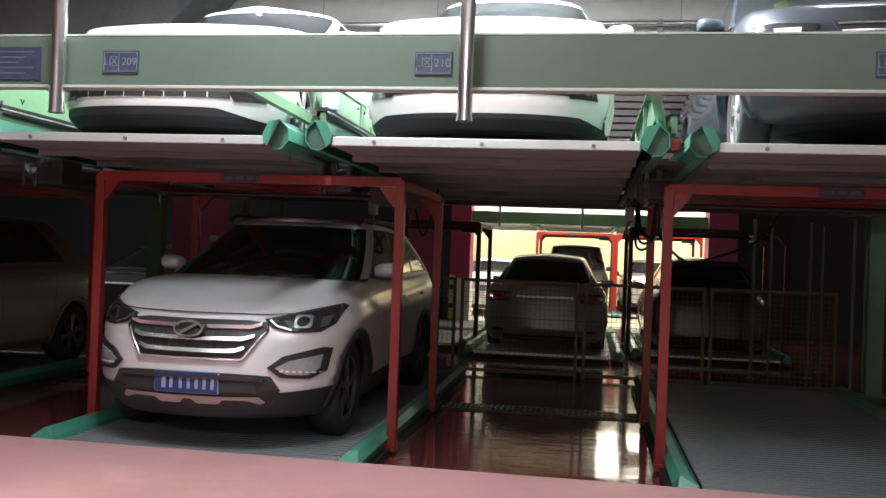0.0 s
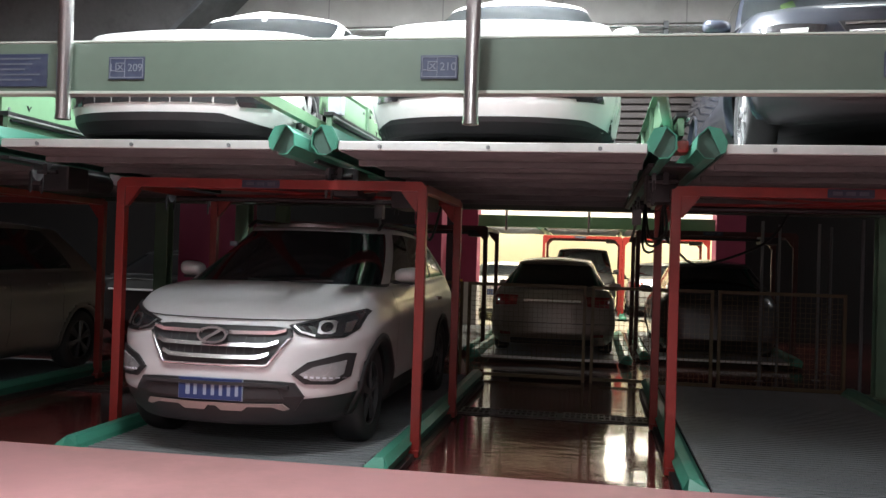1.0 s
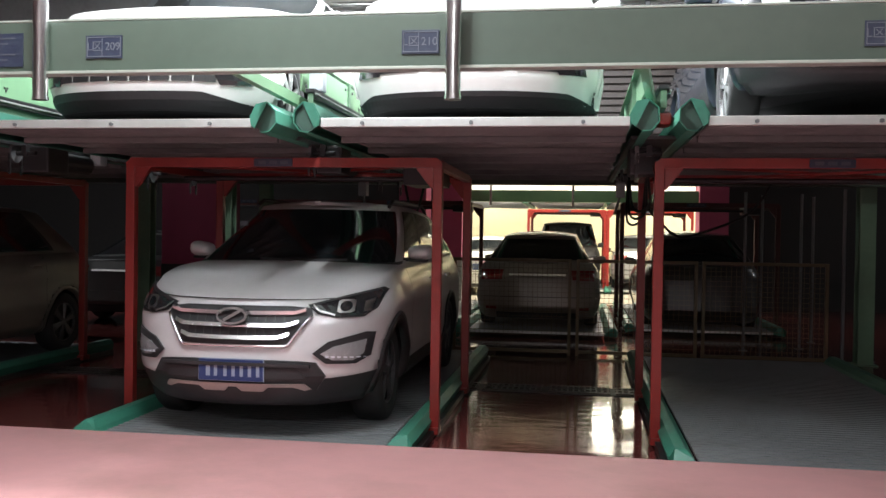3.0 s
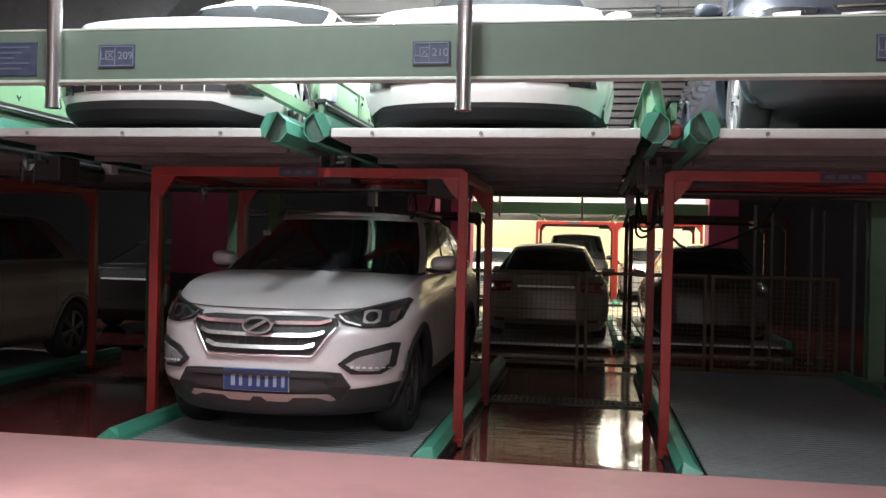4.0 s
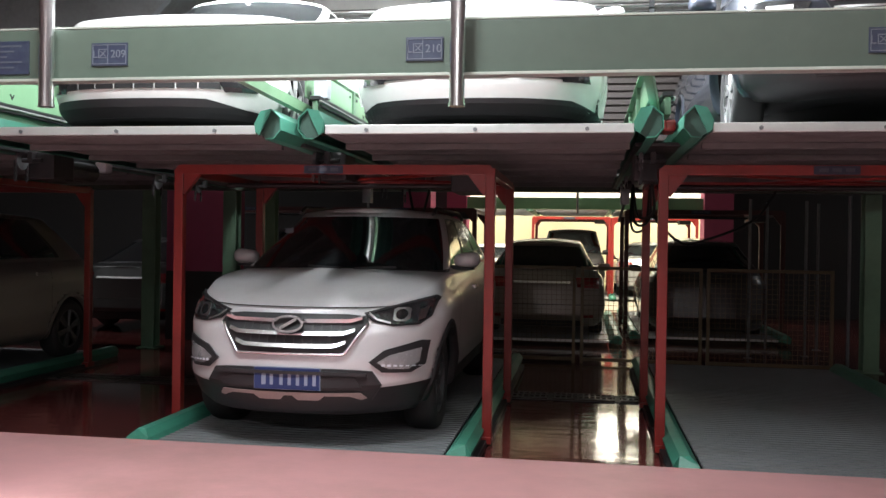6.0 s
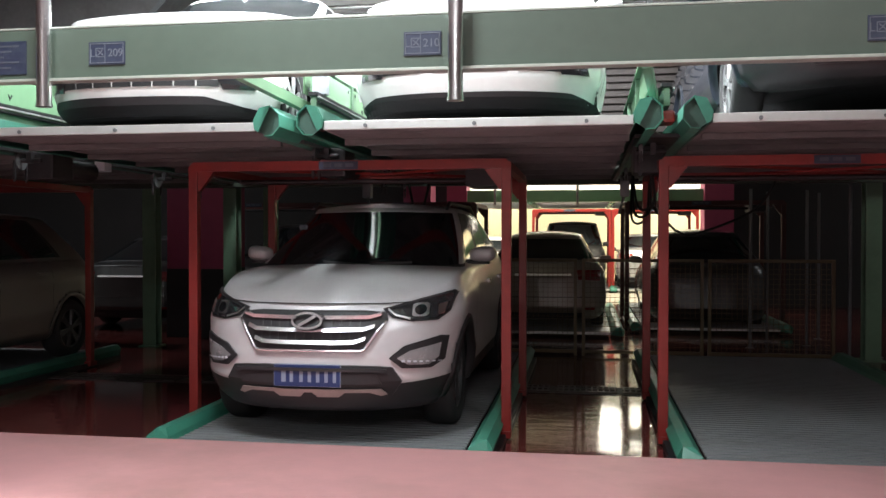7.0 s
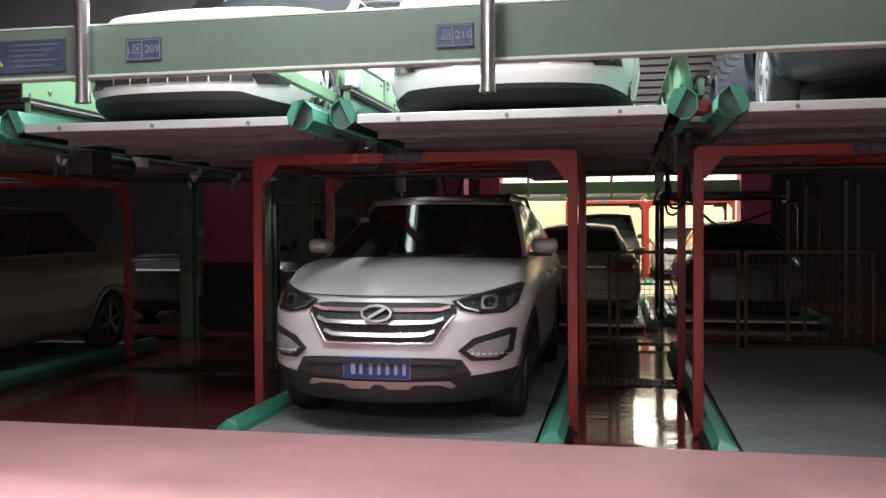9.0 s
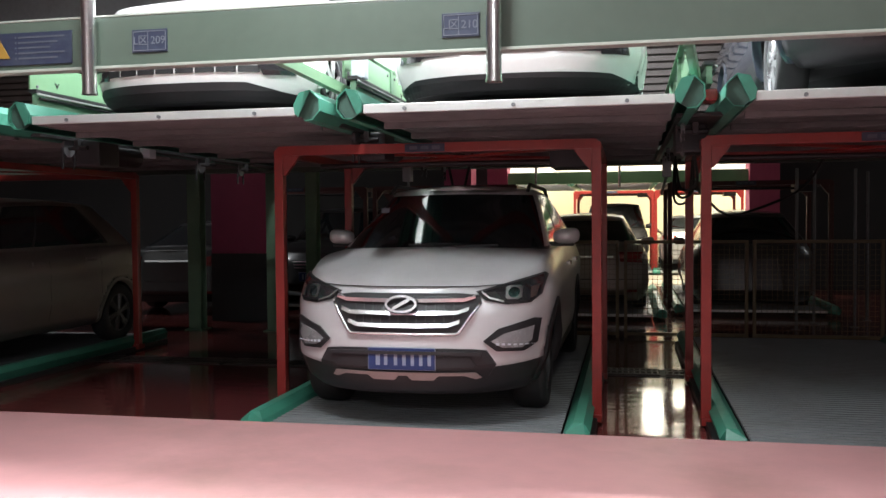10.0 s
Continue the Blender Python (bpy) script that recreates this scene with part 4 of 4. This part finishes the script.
# ground level
plain_car("van", rounded_tail(tall_shape(4.5, 0.92, 1.64)), VAN_PAINT, -6.67, 5.58, -0.02, 0, "dark silver van on a lower pallet in the shade", wheel_r=0.33, wb=(0.9, 3.75), windows=((0.0, 0.34), (0.36, 0.88)), alloy=SHADED_ALLOY)
plain_car("sedan", hatch(sedan_shape(4.45, 0.93, 1.46, 0.15, -0.04)), CHAMPAGNE, -0.62, 17.6, -0.02, 180, "champagne sedan seen from behind beyond the fence", plates=False)
plain_car("sedan", hatch(sedan_shape(4.5, 0.90, 1.60, 0.2, 0.04)), BLACK_PAINT, 1.86, 18.3, PIT, 180, "black sedan in deep shade beyond the fence", rear=False, plates=False)
plain_car("suv", tall_shape(4.7, 0.92, 1.72), BLACK_PAINT, -5.0, 13.65, PIT, 0, "black suv standing behind the green posts", windows=TALL_WINDOWS, rear=False)
plain_car("sedan", sedan_shape(4.6, 0.90, 1.50), BLACK_PAINT, -7.15, 17.5, PIT, 180, "black sedan with red tail lamps behind the van", front=False, plates=False)
plain_car("sedan", sedan_shape(4.6, 0.90, 1.46), PLAIN_WHITE, -2.38, 26.3, PIT, 180, "white sedan with red tail lamps in the lit end bay", front=False)
plain_car("suv", tall_shape(4.6, 0.92, 1.80), DARK_SILVER, -0.35, 24.0, -0.02, 0, "dark suv under a red portal in the lit bay", windows=TALL_WINDOWS, rear=False)
plain_car("sedan", sedan_shape(4.6, 0.90, 1.46), SILVER, 1.75, 28.2, -0.02, 180, "silver sedan with red tail lamps in the lit bay", front=False)


# ---- the hall beyond: walls, columns, beams ----
def wall_with_seams(name, x0, x1, y, z0, z1, material, label, step=1.5):
    w = structure(name, boxed(x0, x1, y, y + 0.2, z0, z1, 0), material, label)
    x = x0 + step
    while x < x1 - 0.2:
        part("panel_seam", boxed(x - 0.008, x + 0.008, y - 0.006, y + 0.002, z0, z1, 0), CEIL, w)
        x += step
    return w


wall_with_seams("wall_upper", -17, 15, 11.06, 2.05, CEILING, CONCRETE, "grey panelled wall above the raised row")
shutter = structure("wall_shutter", boxed(-17, 15, 11.034, 11.058, 2.05, 3.85, 0), SHUTTER, "brown slatted panel below the upper wall")
for i in range(16):
    part("slat", boxed(-12, 10, 10.99, 11.022, 2.44 + 0.087 * i, 2.51 + 0.087 * i, 0.008), SHUTTER, shutter)
# Inner walls use the grey that is blackened to stand for shade.
structure("wall_west_inner", boxed(-17, -2.9, 19.4, 19.6, PIT, CEILING, 0), SHADED_WALL, "inner wall coloured near-black to look shaded")
structure("wall_east_inner", boxed(2.75, 15, 19.4, 19.6, PIT, CEILING, 0), SHADED_WALL, "inner wall coloured near-black to look shaded")


def column(x0, x1, y0, y1, stripes):
    c = root("column", (x0 + x1) / 2, (y0 + y1) / 2, PIT, 0, "square concrete column painted magenta above a dark base", "column", "magenta columns")
    w, d = (x1 - x0) / 2, (y1 - y0) / 2
    part("shaft", boxed(-w, w, -d, d, 0.97, CEILING - PIT, 0.012), MAGENTA, c)
    part("base", boxed(-w - 0.004, w + 0.004, -d - 0.004, d + 0.004, 0, 1.0, 0.002), CONCRETE if stripes else BLACK, c, "dark painted base")
    if stripes:
        for i in range(5):
            part("warning_stripe", boxed(-w - 0.012, -w + 0.13, -d - 0.014, -d + 0.10, 0.15 + 0.2 * i, 0.25 + 0.2 * i, 0.004), YELLOW if i % 2 == 0 else BLACK, c)
    return c


column(-6.04, -5.16, 12.2, 13.0, False)
column(-2.92, -2.49, 18.78, 19.3, True)
column(-3.62, -3.06, 17.6, 18.2, False)
column(2.40, 2.98, 18.7, 19.35, False)


def steel_post(x, y, w, top, material, label, group):
    p = root("steel_post", x, y, PIT, 0, label, "post", group)
    part("shaft", prismed([(-w, -w), (w, -w), (w, -w * 0.8), (w * 0.12, -w * 0.75), (w * 0.12, w * 0.75), (w, w * 0.8), (w, w), (-w, w), (-w, w * 0.8), (-w * 0.12, w * 0.75), (-w * 0.12, -w * 0.75), (-w, -w * 0.8)], 0.012, top - PIT, "z"), material, p)
    part("base_plate", boxed(-w * 1.5, w * 1.5, -w * 1.5, w * 1.5, 0, 0.014, 0.002), material, p)
    return p


for x, y in ((-5.76, 11.2), (-4.62, 11.2), (-4.85, 13.3), (3.35, 11.2)):
    steel_post(x, y, 0.09, 2.3, POST_GREEN, "grey-green painted steel column with flanges", "green posts")
for x, y in ((2.52, 13.0), (2.95, 12.6), (3.3, 13.4), (2.15, 12.2), (3.14, 11.3), (3.52, 11.5)):
    p = root("guide_pole", x, y, PIT, 0, "thin galvanised guide pole in the shade", "pole", "guide poles")
    part("tube", rodded((0, 0, 0), (0, 0, 2.1), 0.02, 10), GALV, p)
    part("foot", boxed(-0.05, 0.05, -0.05, 0.05, 0, 0.01, 0.002), GALV, p)


def cross_beam(y, z0, z1, x0, x1, label, paint_of=BEAM):
    b = root("cross_beam", 0, y, 0, 0, label, "beam", "cross beams")
    part("web", boxed(x0, x1, 0.03, 0.17, z0 + 0.014, z1, 0.005), paint_of, b)
    part("flange", boxed(x0, x1, 0, 0.2, z0, z0 + 0.0135, 0.003), paint_of, b)
    return b


cross_beam(10.83, 1.985, 2.19, -9, 8, "grey-green rear beam in shadow")
# Lighter green than the other cross beams replaces light on its front.
cross_beam(18.85, 2.08, 2.33, -2.88, 2.73, "green beam before the lit bay, lightened as if lit", GREEN)
for x, zb in ((-1.88, 2.0), (-0.155, 1.99), (1.5, 2.0)):
    p = root("hanging_pole", x, 18.78, zb, 0, "polished steel tube hanging before the beam", "pole", "hanging poles")
    part("tube", rodded((0, 0, 0), (0, 0, CEILING - zb), 0.03, 16), CHROME, p)


def long_beam(x, arm=True):
    """The light green runway beam along a bay's edge: a low web with a dark rail on it, and bolted plates set back."""
    b = root("runway_beam", x, 5.12, 0, 0, "light green painted runway beam with a dark rail and bolted plates", "beam", "runway beams")
    part("web", boxed(-0.02, 0.02, 0.88, 6.2, 2.215, 2.335, 0.004), POST_GREEN, b, "mid green lower web")
    part("rail", boxed(-0.035, 0.035, 0.86, 6.2, 2.337, 2.365, 0.004), BLACK, b, "dark worn running rail")
    part("rail_strip", boxed(0.036, 0.05, 0.86, 6.2, 2.322, 2.334, 0.002), ALU, b, "thin bright edge strip")
    part("conduit", rodded((0.032, 0.9, 2.30), (0.032, 6.1, 2.30), 0.011, 10), BLACK, b)
    for i in range(4):
        y0 = 0.95 + 1.3 * i
        pl = part("side_plate", boxed(-0.10, -0.085, y0, y0 + 1.24, 2.367, 2.60, 0.004), GREEN, b)
        part("slot", prismed([(y0 + 0.30, 2.47), (y0 + 0.33, 2.425), (y0 + 0.36, 2.47), (y0 + 0.345, 2.47), (y0 + 0.33, 2.445), (y0 + 0.315, 2.47)], -0.086, -0.082, "x"), BLACK, pl)
        for yy in (y0 + 0.08, y0 + 1.16):
            for z in (2.41, 2.56):
                part("bolt", rodded((-0.086, yy, z), (-0.074, yy, z), 0.013, 6), GALV, pl)
        part("joint_post", boxed(-0.13, -0.07, y0 + 1.243, y0 + 1.297, 2.367, 2.62, 0.003), POST_GREEN, b)
    part("top_angle", boxed(-0.14, -0.08, 0.95, 6.2, 2.6205, 2.635, 0.003), GREEN, b)
    if arm:
        part("tie_arm", barred((-0.19, 0.0, 2.34), (-0.03, 1.3, 2.24), 0.05, 0.07), GREEN, b)
    if -4 < x < 0:
        part("junction_box", boxed(-0.05, 0.05, 1.0, 1.1, 2.37, 2.53, 0.008), PALE, b, "small white junction box")
    return b


for x in (-4.40, -1.88, 0.52, 2.95):
    long_beam(x, x > -4)


def lift_gear(x):
    """Motor, sprockets, chains and cables under the gap between two raised pallets."""
    g = root("lift_gear", x, 6.2, 0, 0, "black oily lift motor with sprockets and hanging chains", "motor", "lift gear")
    part("motor", rodded((-0.02, 0.75, 1.93), (-0.02, 1.2, 1.93), 0.085, 16), BLACK, g, "finned black motor")
    part("gearbox", boxed(-0.13, 0.10, 0.45, 0.75, 1.82, 2.04, 0.02), BLACK, g)
    part("bracket", boxed(-0.15, -0.05 if x < -1 else 0.15, -0.1, 4.6, 2.02, 2.045, 0.004), BLACK, g, "oily cable tray")
    for yy, r in ((0.3, 0.075), (2.6, 0.09), (3.6, 0.075)):
        part("sprocket", rodded((-0.10, yy, 1.96), (-0.075, yy, 1.96), r, 18), GALV, g, "worn steel sprocket")
        part("sprocket_axle", rodded((-0.12, yy, 1.96), (0.09, yy, 1.96), 0.018, 10), BLACK, g)
        part("hanger", boxed(-0.02, 0.02, yy - 0.025, yy + 0.025, 1.94, 2.025, 0.003), BLACK, g)
        for dy in (-r, r):
            bm = bmesh.new()
            z = 1.96
            k = 0
            while z > 1.80:
                box(bm, -0.098 if k % 2 else -0.094, -0.077 if k % 2 else -0.081, yy + dy - 0.008, yy + dy + 0.008, z - 0.026, z)
                z -= 0.024
                k += 1
            tagged(part("chain", bm, BLACK, g), kind="stuff")
    if x > -4:
        part("limit_box", boxed(-0.16, -0.08, 2.0, 2.1, 1.72, 1.86, 0.006), GALV, g, "grey limit switch box")
        part("lever", barred((-0.12, 2.05, 1.74), (-0.16, 2.3, 1.58), 0.02, 0.02), GALV, g)
    for k in range(3 if x > 0 else 0):
        pts = [(0.02 + 0.03 * k, 0.7 + 0.5 * k, 1.85), (0.06, 1.0 + 0.5 * k, 1.62 - 0.05 * k), (-0.03, 1.5 + 0.5 * k, 1.60 - 0.04 * k), (-0.05 + 0.02 * k, 2.0 + 0.5 * k, 1.9)]
        part("cable", tube_curve(pts, 0.011), CABLE, g)
    part("red_motor_cap", boxed(0.02, 0.10, -0.25, -0.05, 2.10, 2.18, 0.02), RED, g, "small red motor cover")
    return g


for x in (-1.93, 0.47, -4.38):
    lift_gear(x)

# loose cables that sag under the raised row
for pts in ([(0.95, 9.8, 1.42), (1.15, 9.85, 1.38), (1.75, 9.9, 1.62), (2.0, 9.9, 1.95), (2.02, 9.9, 2.12)], [(0.6, 9.4, 1.9), (0.72, 9.4, 1.62), (0.95, 9.8, 1.42)], [(-1.55, 9.0, 2.03), (-1.7, 9.0, 1.55), (-1.85, 9.1, 2.04)]):
    tagged(part("hanging_cable", tube_curve(pts, 0.014), CABLE), "black cable sagging under the raised pallets", "cable", "hanging cables")

sensor = root("sensor_box", -4.33, 7.5, 2.0, 0, "pale sensor box hanging under a raised pallet", "sensor")
part("case", boxed(-0.05, 0.05, -0.06, 0.06, -0.06, 0.05, 0.008), PALE, sensor)
part("bracket", boxed(-0.012, 0.012, -0.012, 0.012, 0.045, 0.085, 0.002), GALV, sensor)
part("arm", barred((-0.02, 0, 0.03), (-0.35, 0.1, 0.045), 0.02, 0.015), GALV, sensor)

# pipes along the upper wall, and the dark duct in the corner
for z, r in ((4.25, 0.035), (4.15, 0.03)):
    p = root("wall_pipe", 0, 10.95, z, 0, "bare metal pipe running along the upper wall", "pipe", "wall pipes")
    part("pipe_run", rodded((-9, 0, 0), (9, 0, 0), r, 12), CHROME, p)
    for x in (-6.5, -3.5, -1.2, 0.75, 3.2):
        part("clamp", boxed(x - 0.03, x + 0.03, -r - 0.012, 0.1, -r - 0.01, r + 0.01, 0.004), GALV, p)
duct = root("air_duct", -7.0, 10.2, 3.7, 0, "large dark sheet-metal air duct with a sloped end", "duct")
part("duct_body", prismed([(-4, 0.0), (1.4, 0.0), (1.95, 0.55), (2.6, 1.19), (-4, 1.19)], 0.0, 1.1), UNDER, duct)
part("duct_flange", barred((1.38, -0.02, -0.01), (2.62, -0.02, 1.19), 0.03, 0.06), GALV, duct)


# ---- fence between the rows ----
FENCE = mat("dull_brass_paint", (0.13, 0.095, 0.05), 0.5, 0.2, 0.2, 6)


def fence_panel(x0, x1, y, h=1.2):
    f = root("fence_panel", x0, y, PIT, 0, "low wire mesh fence panel in a dull yellow frame", "fence", "fence panels")
    w = x1 - x0
    for a in (0, w - 0.04):
        part("upright", boxed(a, a + 0.04, 0, 0.04, 0, h, 0.004), FENCE, f)
    for z in (0.03, h - 0.04):
        part("rail", boxed(0.04, w - 0.04, 0.002, 0.038, z, z + 0.04, 0.003), FENCE, f)
    bm = bmesh.new()
    x = 0.1
    while x < w - 0.06:
        box(bm, x, x + 0.005, 0.018, 0.022, 0.07, h - 0.04)
        x += 0.06
    z = 0.12
    while z < h - 0.06:
        box(bm, 0.04, w - 0.04, 0.014, 0.018, z, z + 0.005)
        z += 0.06
    tagged(part("mesh", bm, FENCE, f), kind="stuff")
    return f


for a, b in ((-1.58, -0.10), (-0.04, 1.42), (1.47, 2.93), (-3.10, -1.64)):
    fence_panel(a, b, 11.12)


# ---- drain grates in the pit floor ----
def grate_bm():
    bm = bmesh.new()
    box(bm, 0, 0.58, 0, 0.03, 0, 0.012), box(bm, 0, 0.58, 0.31, 0.34, 0, 0.012)
    box(bm, 0, 0.58, 0.16, 0.18, 0, 0.012)
    for i in range(11):
        box(bm, 0.01 + 0.0545 * i, 0.025 + 0.0545 * i, 0.03, 0.31, 0, 0.0115)
    return bm


RUSTY = mat("dark_cast_iron", (0.05, 0.04, 0.036), 0.45, 0.3, 0.25, 8, 0.08, 60)
drain = structure("drain_channel", boxed(-6.0, 4.2, 8.42, 8.80, PIT - 0.02, PIT + 0.003, 0), BLACK, "black drain channel across the pit floor")
first_grate = part("grate", grate_bm(), RUSTY, drain)
for i in range(16):
    g = first_grate if i == 0 else new("grate", first_grate.data)
    g.parent = drain
    g.matrix_basis = pose(-5.95 + 0.63 * i, 8.44, PIT + 0.004)

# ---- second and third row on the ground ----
# These portals take the red with shade in its colour.
for x, lab in ((-2.99, "lower pallet with shade-darkened red portal beyond the fence"), (-5.55, "lower pallet with portal under a black suv"), (1.86, "shaded lower pallet with portal beyond the fence")):
    lower_extras(pallet("pallet_with_portal", x, 13.72, -0.02, False, lab, "lower pallets"), front=0.78, coat=SHADED_RED)
pallet("lower_pallet", -0.62, 12.9, -0.02, False, "lower pallet under a champagne sedan beyond the fence", "lower pallets")
for x, half in ((-0.355, 1.05), (1.825, 1.12)):
    lower_extras(pallet("pallet_with_portal", x, 23.3, -0.02, False, "lower pallet with red portal in the lit bay", "lower pallets"), front=0.7, half=half, top=2.1)
    # PALE deck: light from below is put into the underside colour.
    q = pallet("raised_pallet", x, 24.2, 2.32, True, "raised pallet in the lit bay, deck coloured pale as if lit from below", "raised pallets", PALE)
# White beam stands in for a bright strip of unknown origin.
cross_beam(23.95, 2.56, 2.80, -9, 9, "beam whitened to stand in for the bright strip over the lit bay", PLASTER)
# Added car, out of view: keeps the left of the pit floor's reflection dark.
plain_car("suv", tall_shape(4.6, 0.92, 1.72), BLACK_PAINT, -0.5, 24.3, 2.32, 0, "unseen black suv added to block the floor reflection", windows=TALL_WINDOWS, rear=False, plates=False)
# Added pallet, only to carry the second reflection blocker.
pallet("raised_pallet", -2.62, 24.2, 2.32, True, "raised pallet in the lit bay, deck coloured pale as if lit from below", "raised pallets", PALE)
# Added pallets, hidden from view: stop warm end-bay light reaching the front row.
for x in (-3.05, -0.62, 1.84):
    pallet("raised_pallet", x, 12.0, 2.47, True, "unseen empty raised pallet added to block light over the second row", "raised pallets")
# Beam added along with them.
cross_beam(12.25, 2.2, 2.384, -9, 8, "grey-green beam added under the light-blocking raised pallets")
# Second added car that blocks the reflection further left.
plain_car("suv", tall_shape(4.6, 0.92, 1.72), BLACK_PAINT, -2.55, 24.3, 2.32, 0, "unseen black suv added to block the floor reflection", windows=TALL_WINDOWS, rear=False, plates=False)


def tube_light(x, y, z, l=1.25, turn=0):
    t = root("tube_light", x, y, z, turn, "lit fluorescent tube in a white batten", "lamp", "tube lights")
    part("batten", boxed(-l / 2, l / 2, -0.04, 0.04, 0.03, 0.08, 0.004), PALE, t)
    part("tube", rodded((-l / 2 + 0.02, 0, 0.008), (l / 2 - 0.02, 0, 0.008), 0.014, 12), TUBE, t)
    part("rod", rodded((0, 0, 0.08), (0, 0, CEILING - z), 0.008, 6), GALV, t)
    return t


for x, y in ((-5.9, 3.45), (-2.9, 3.45), (-1.75, 3.45), (1.7, 2.2)):
    tube_light(x + 0.13, y, 4.62, 1.2, 90)
# Some tubes here only give bodies to the added fill lamps.
for x, y in ((-3.0, -5.2), (1.0, -5.2), (-3.2, 7.0), (-0.5, 7.0), (2.2, 7.0), (-9.5, 13.5), (8.0, 15.5), (-0.3, 18.2)):
    tube_light(x, y, 4.62)

MOVERS = [(moving_pallet, -2.593, 5.62, -0.02), (suv, -2.618, 5.58, -0.022)]


def motions():
    for thing, x, y, z in MOVERS:
        walk(thing, [(t, pose(x + 0.1183 * t, y, z)) for t in (0.0, 2.5, 5.0, 7.5, 10.0)])


motions()
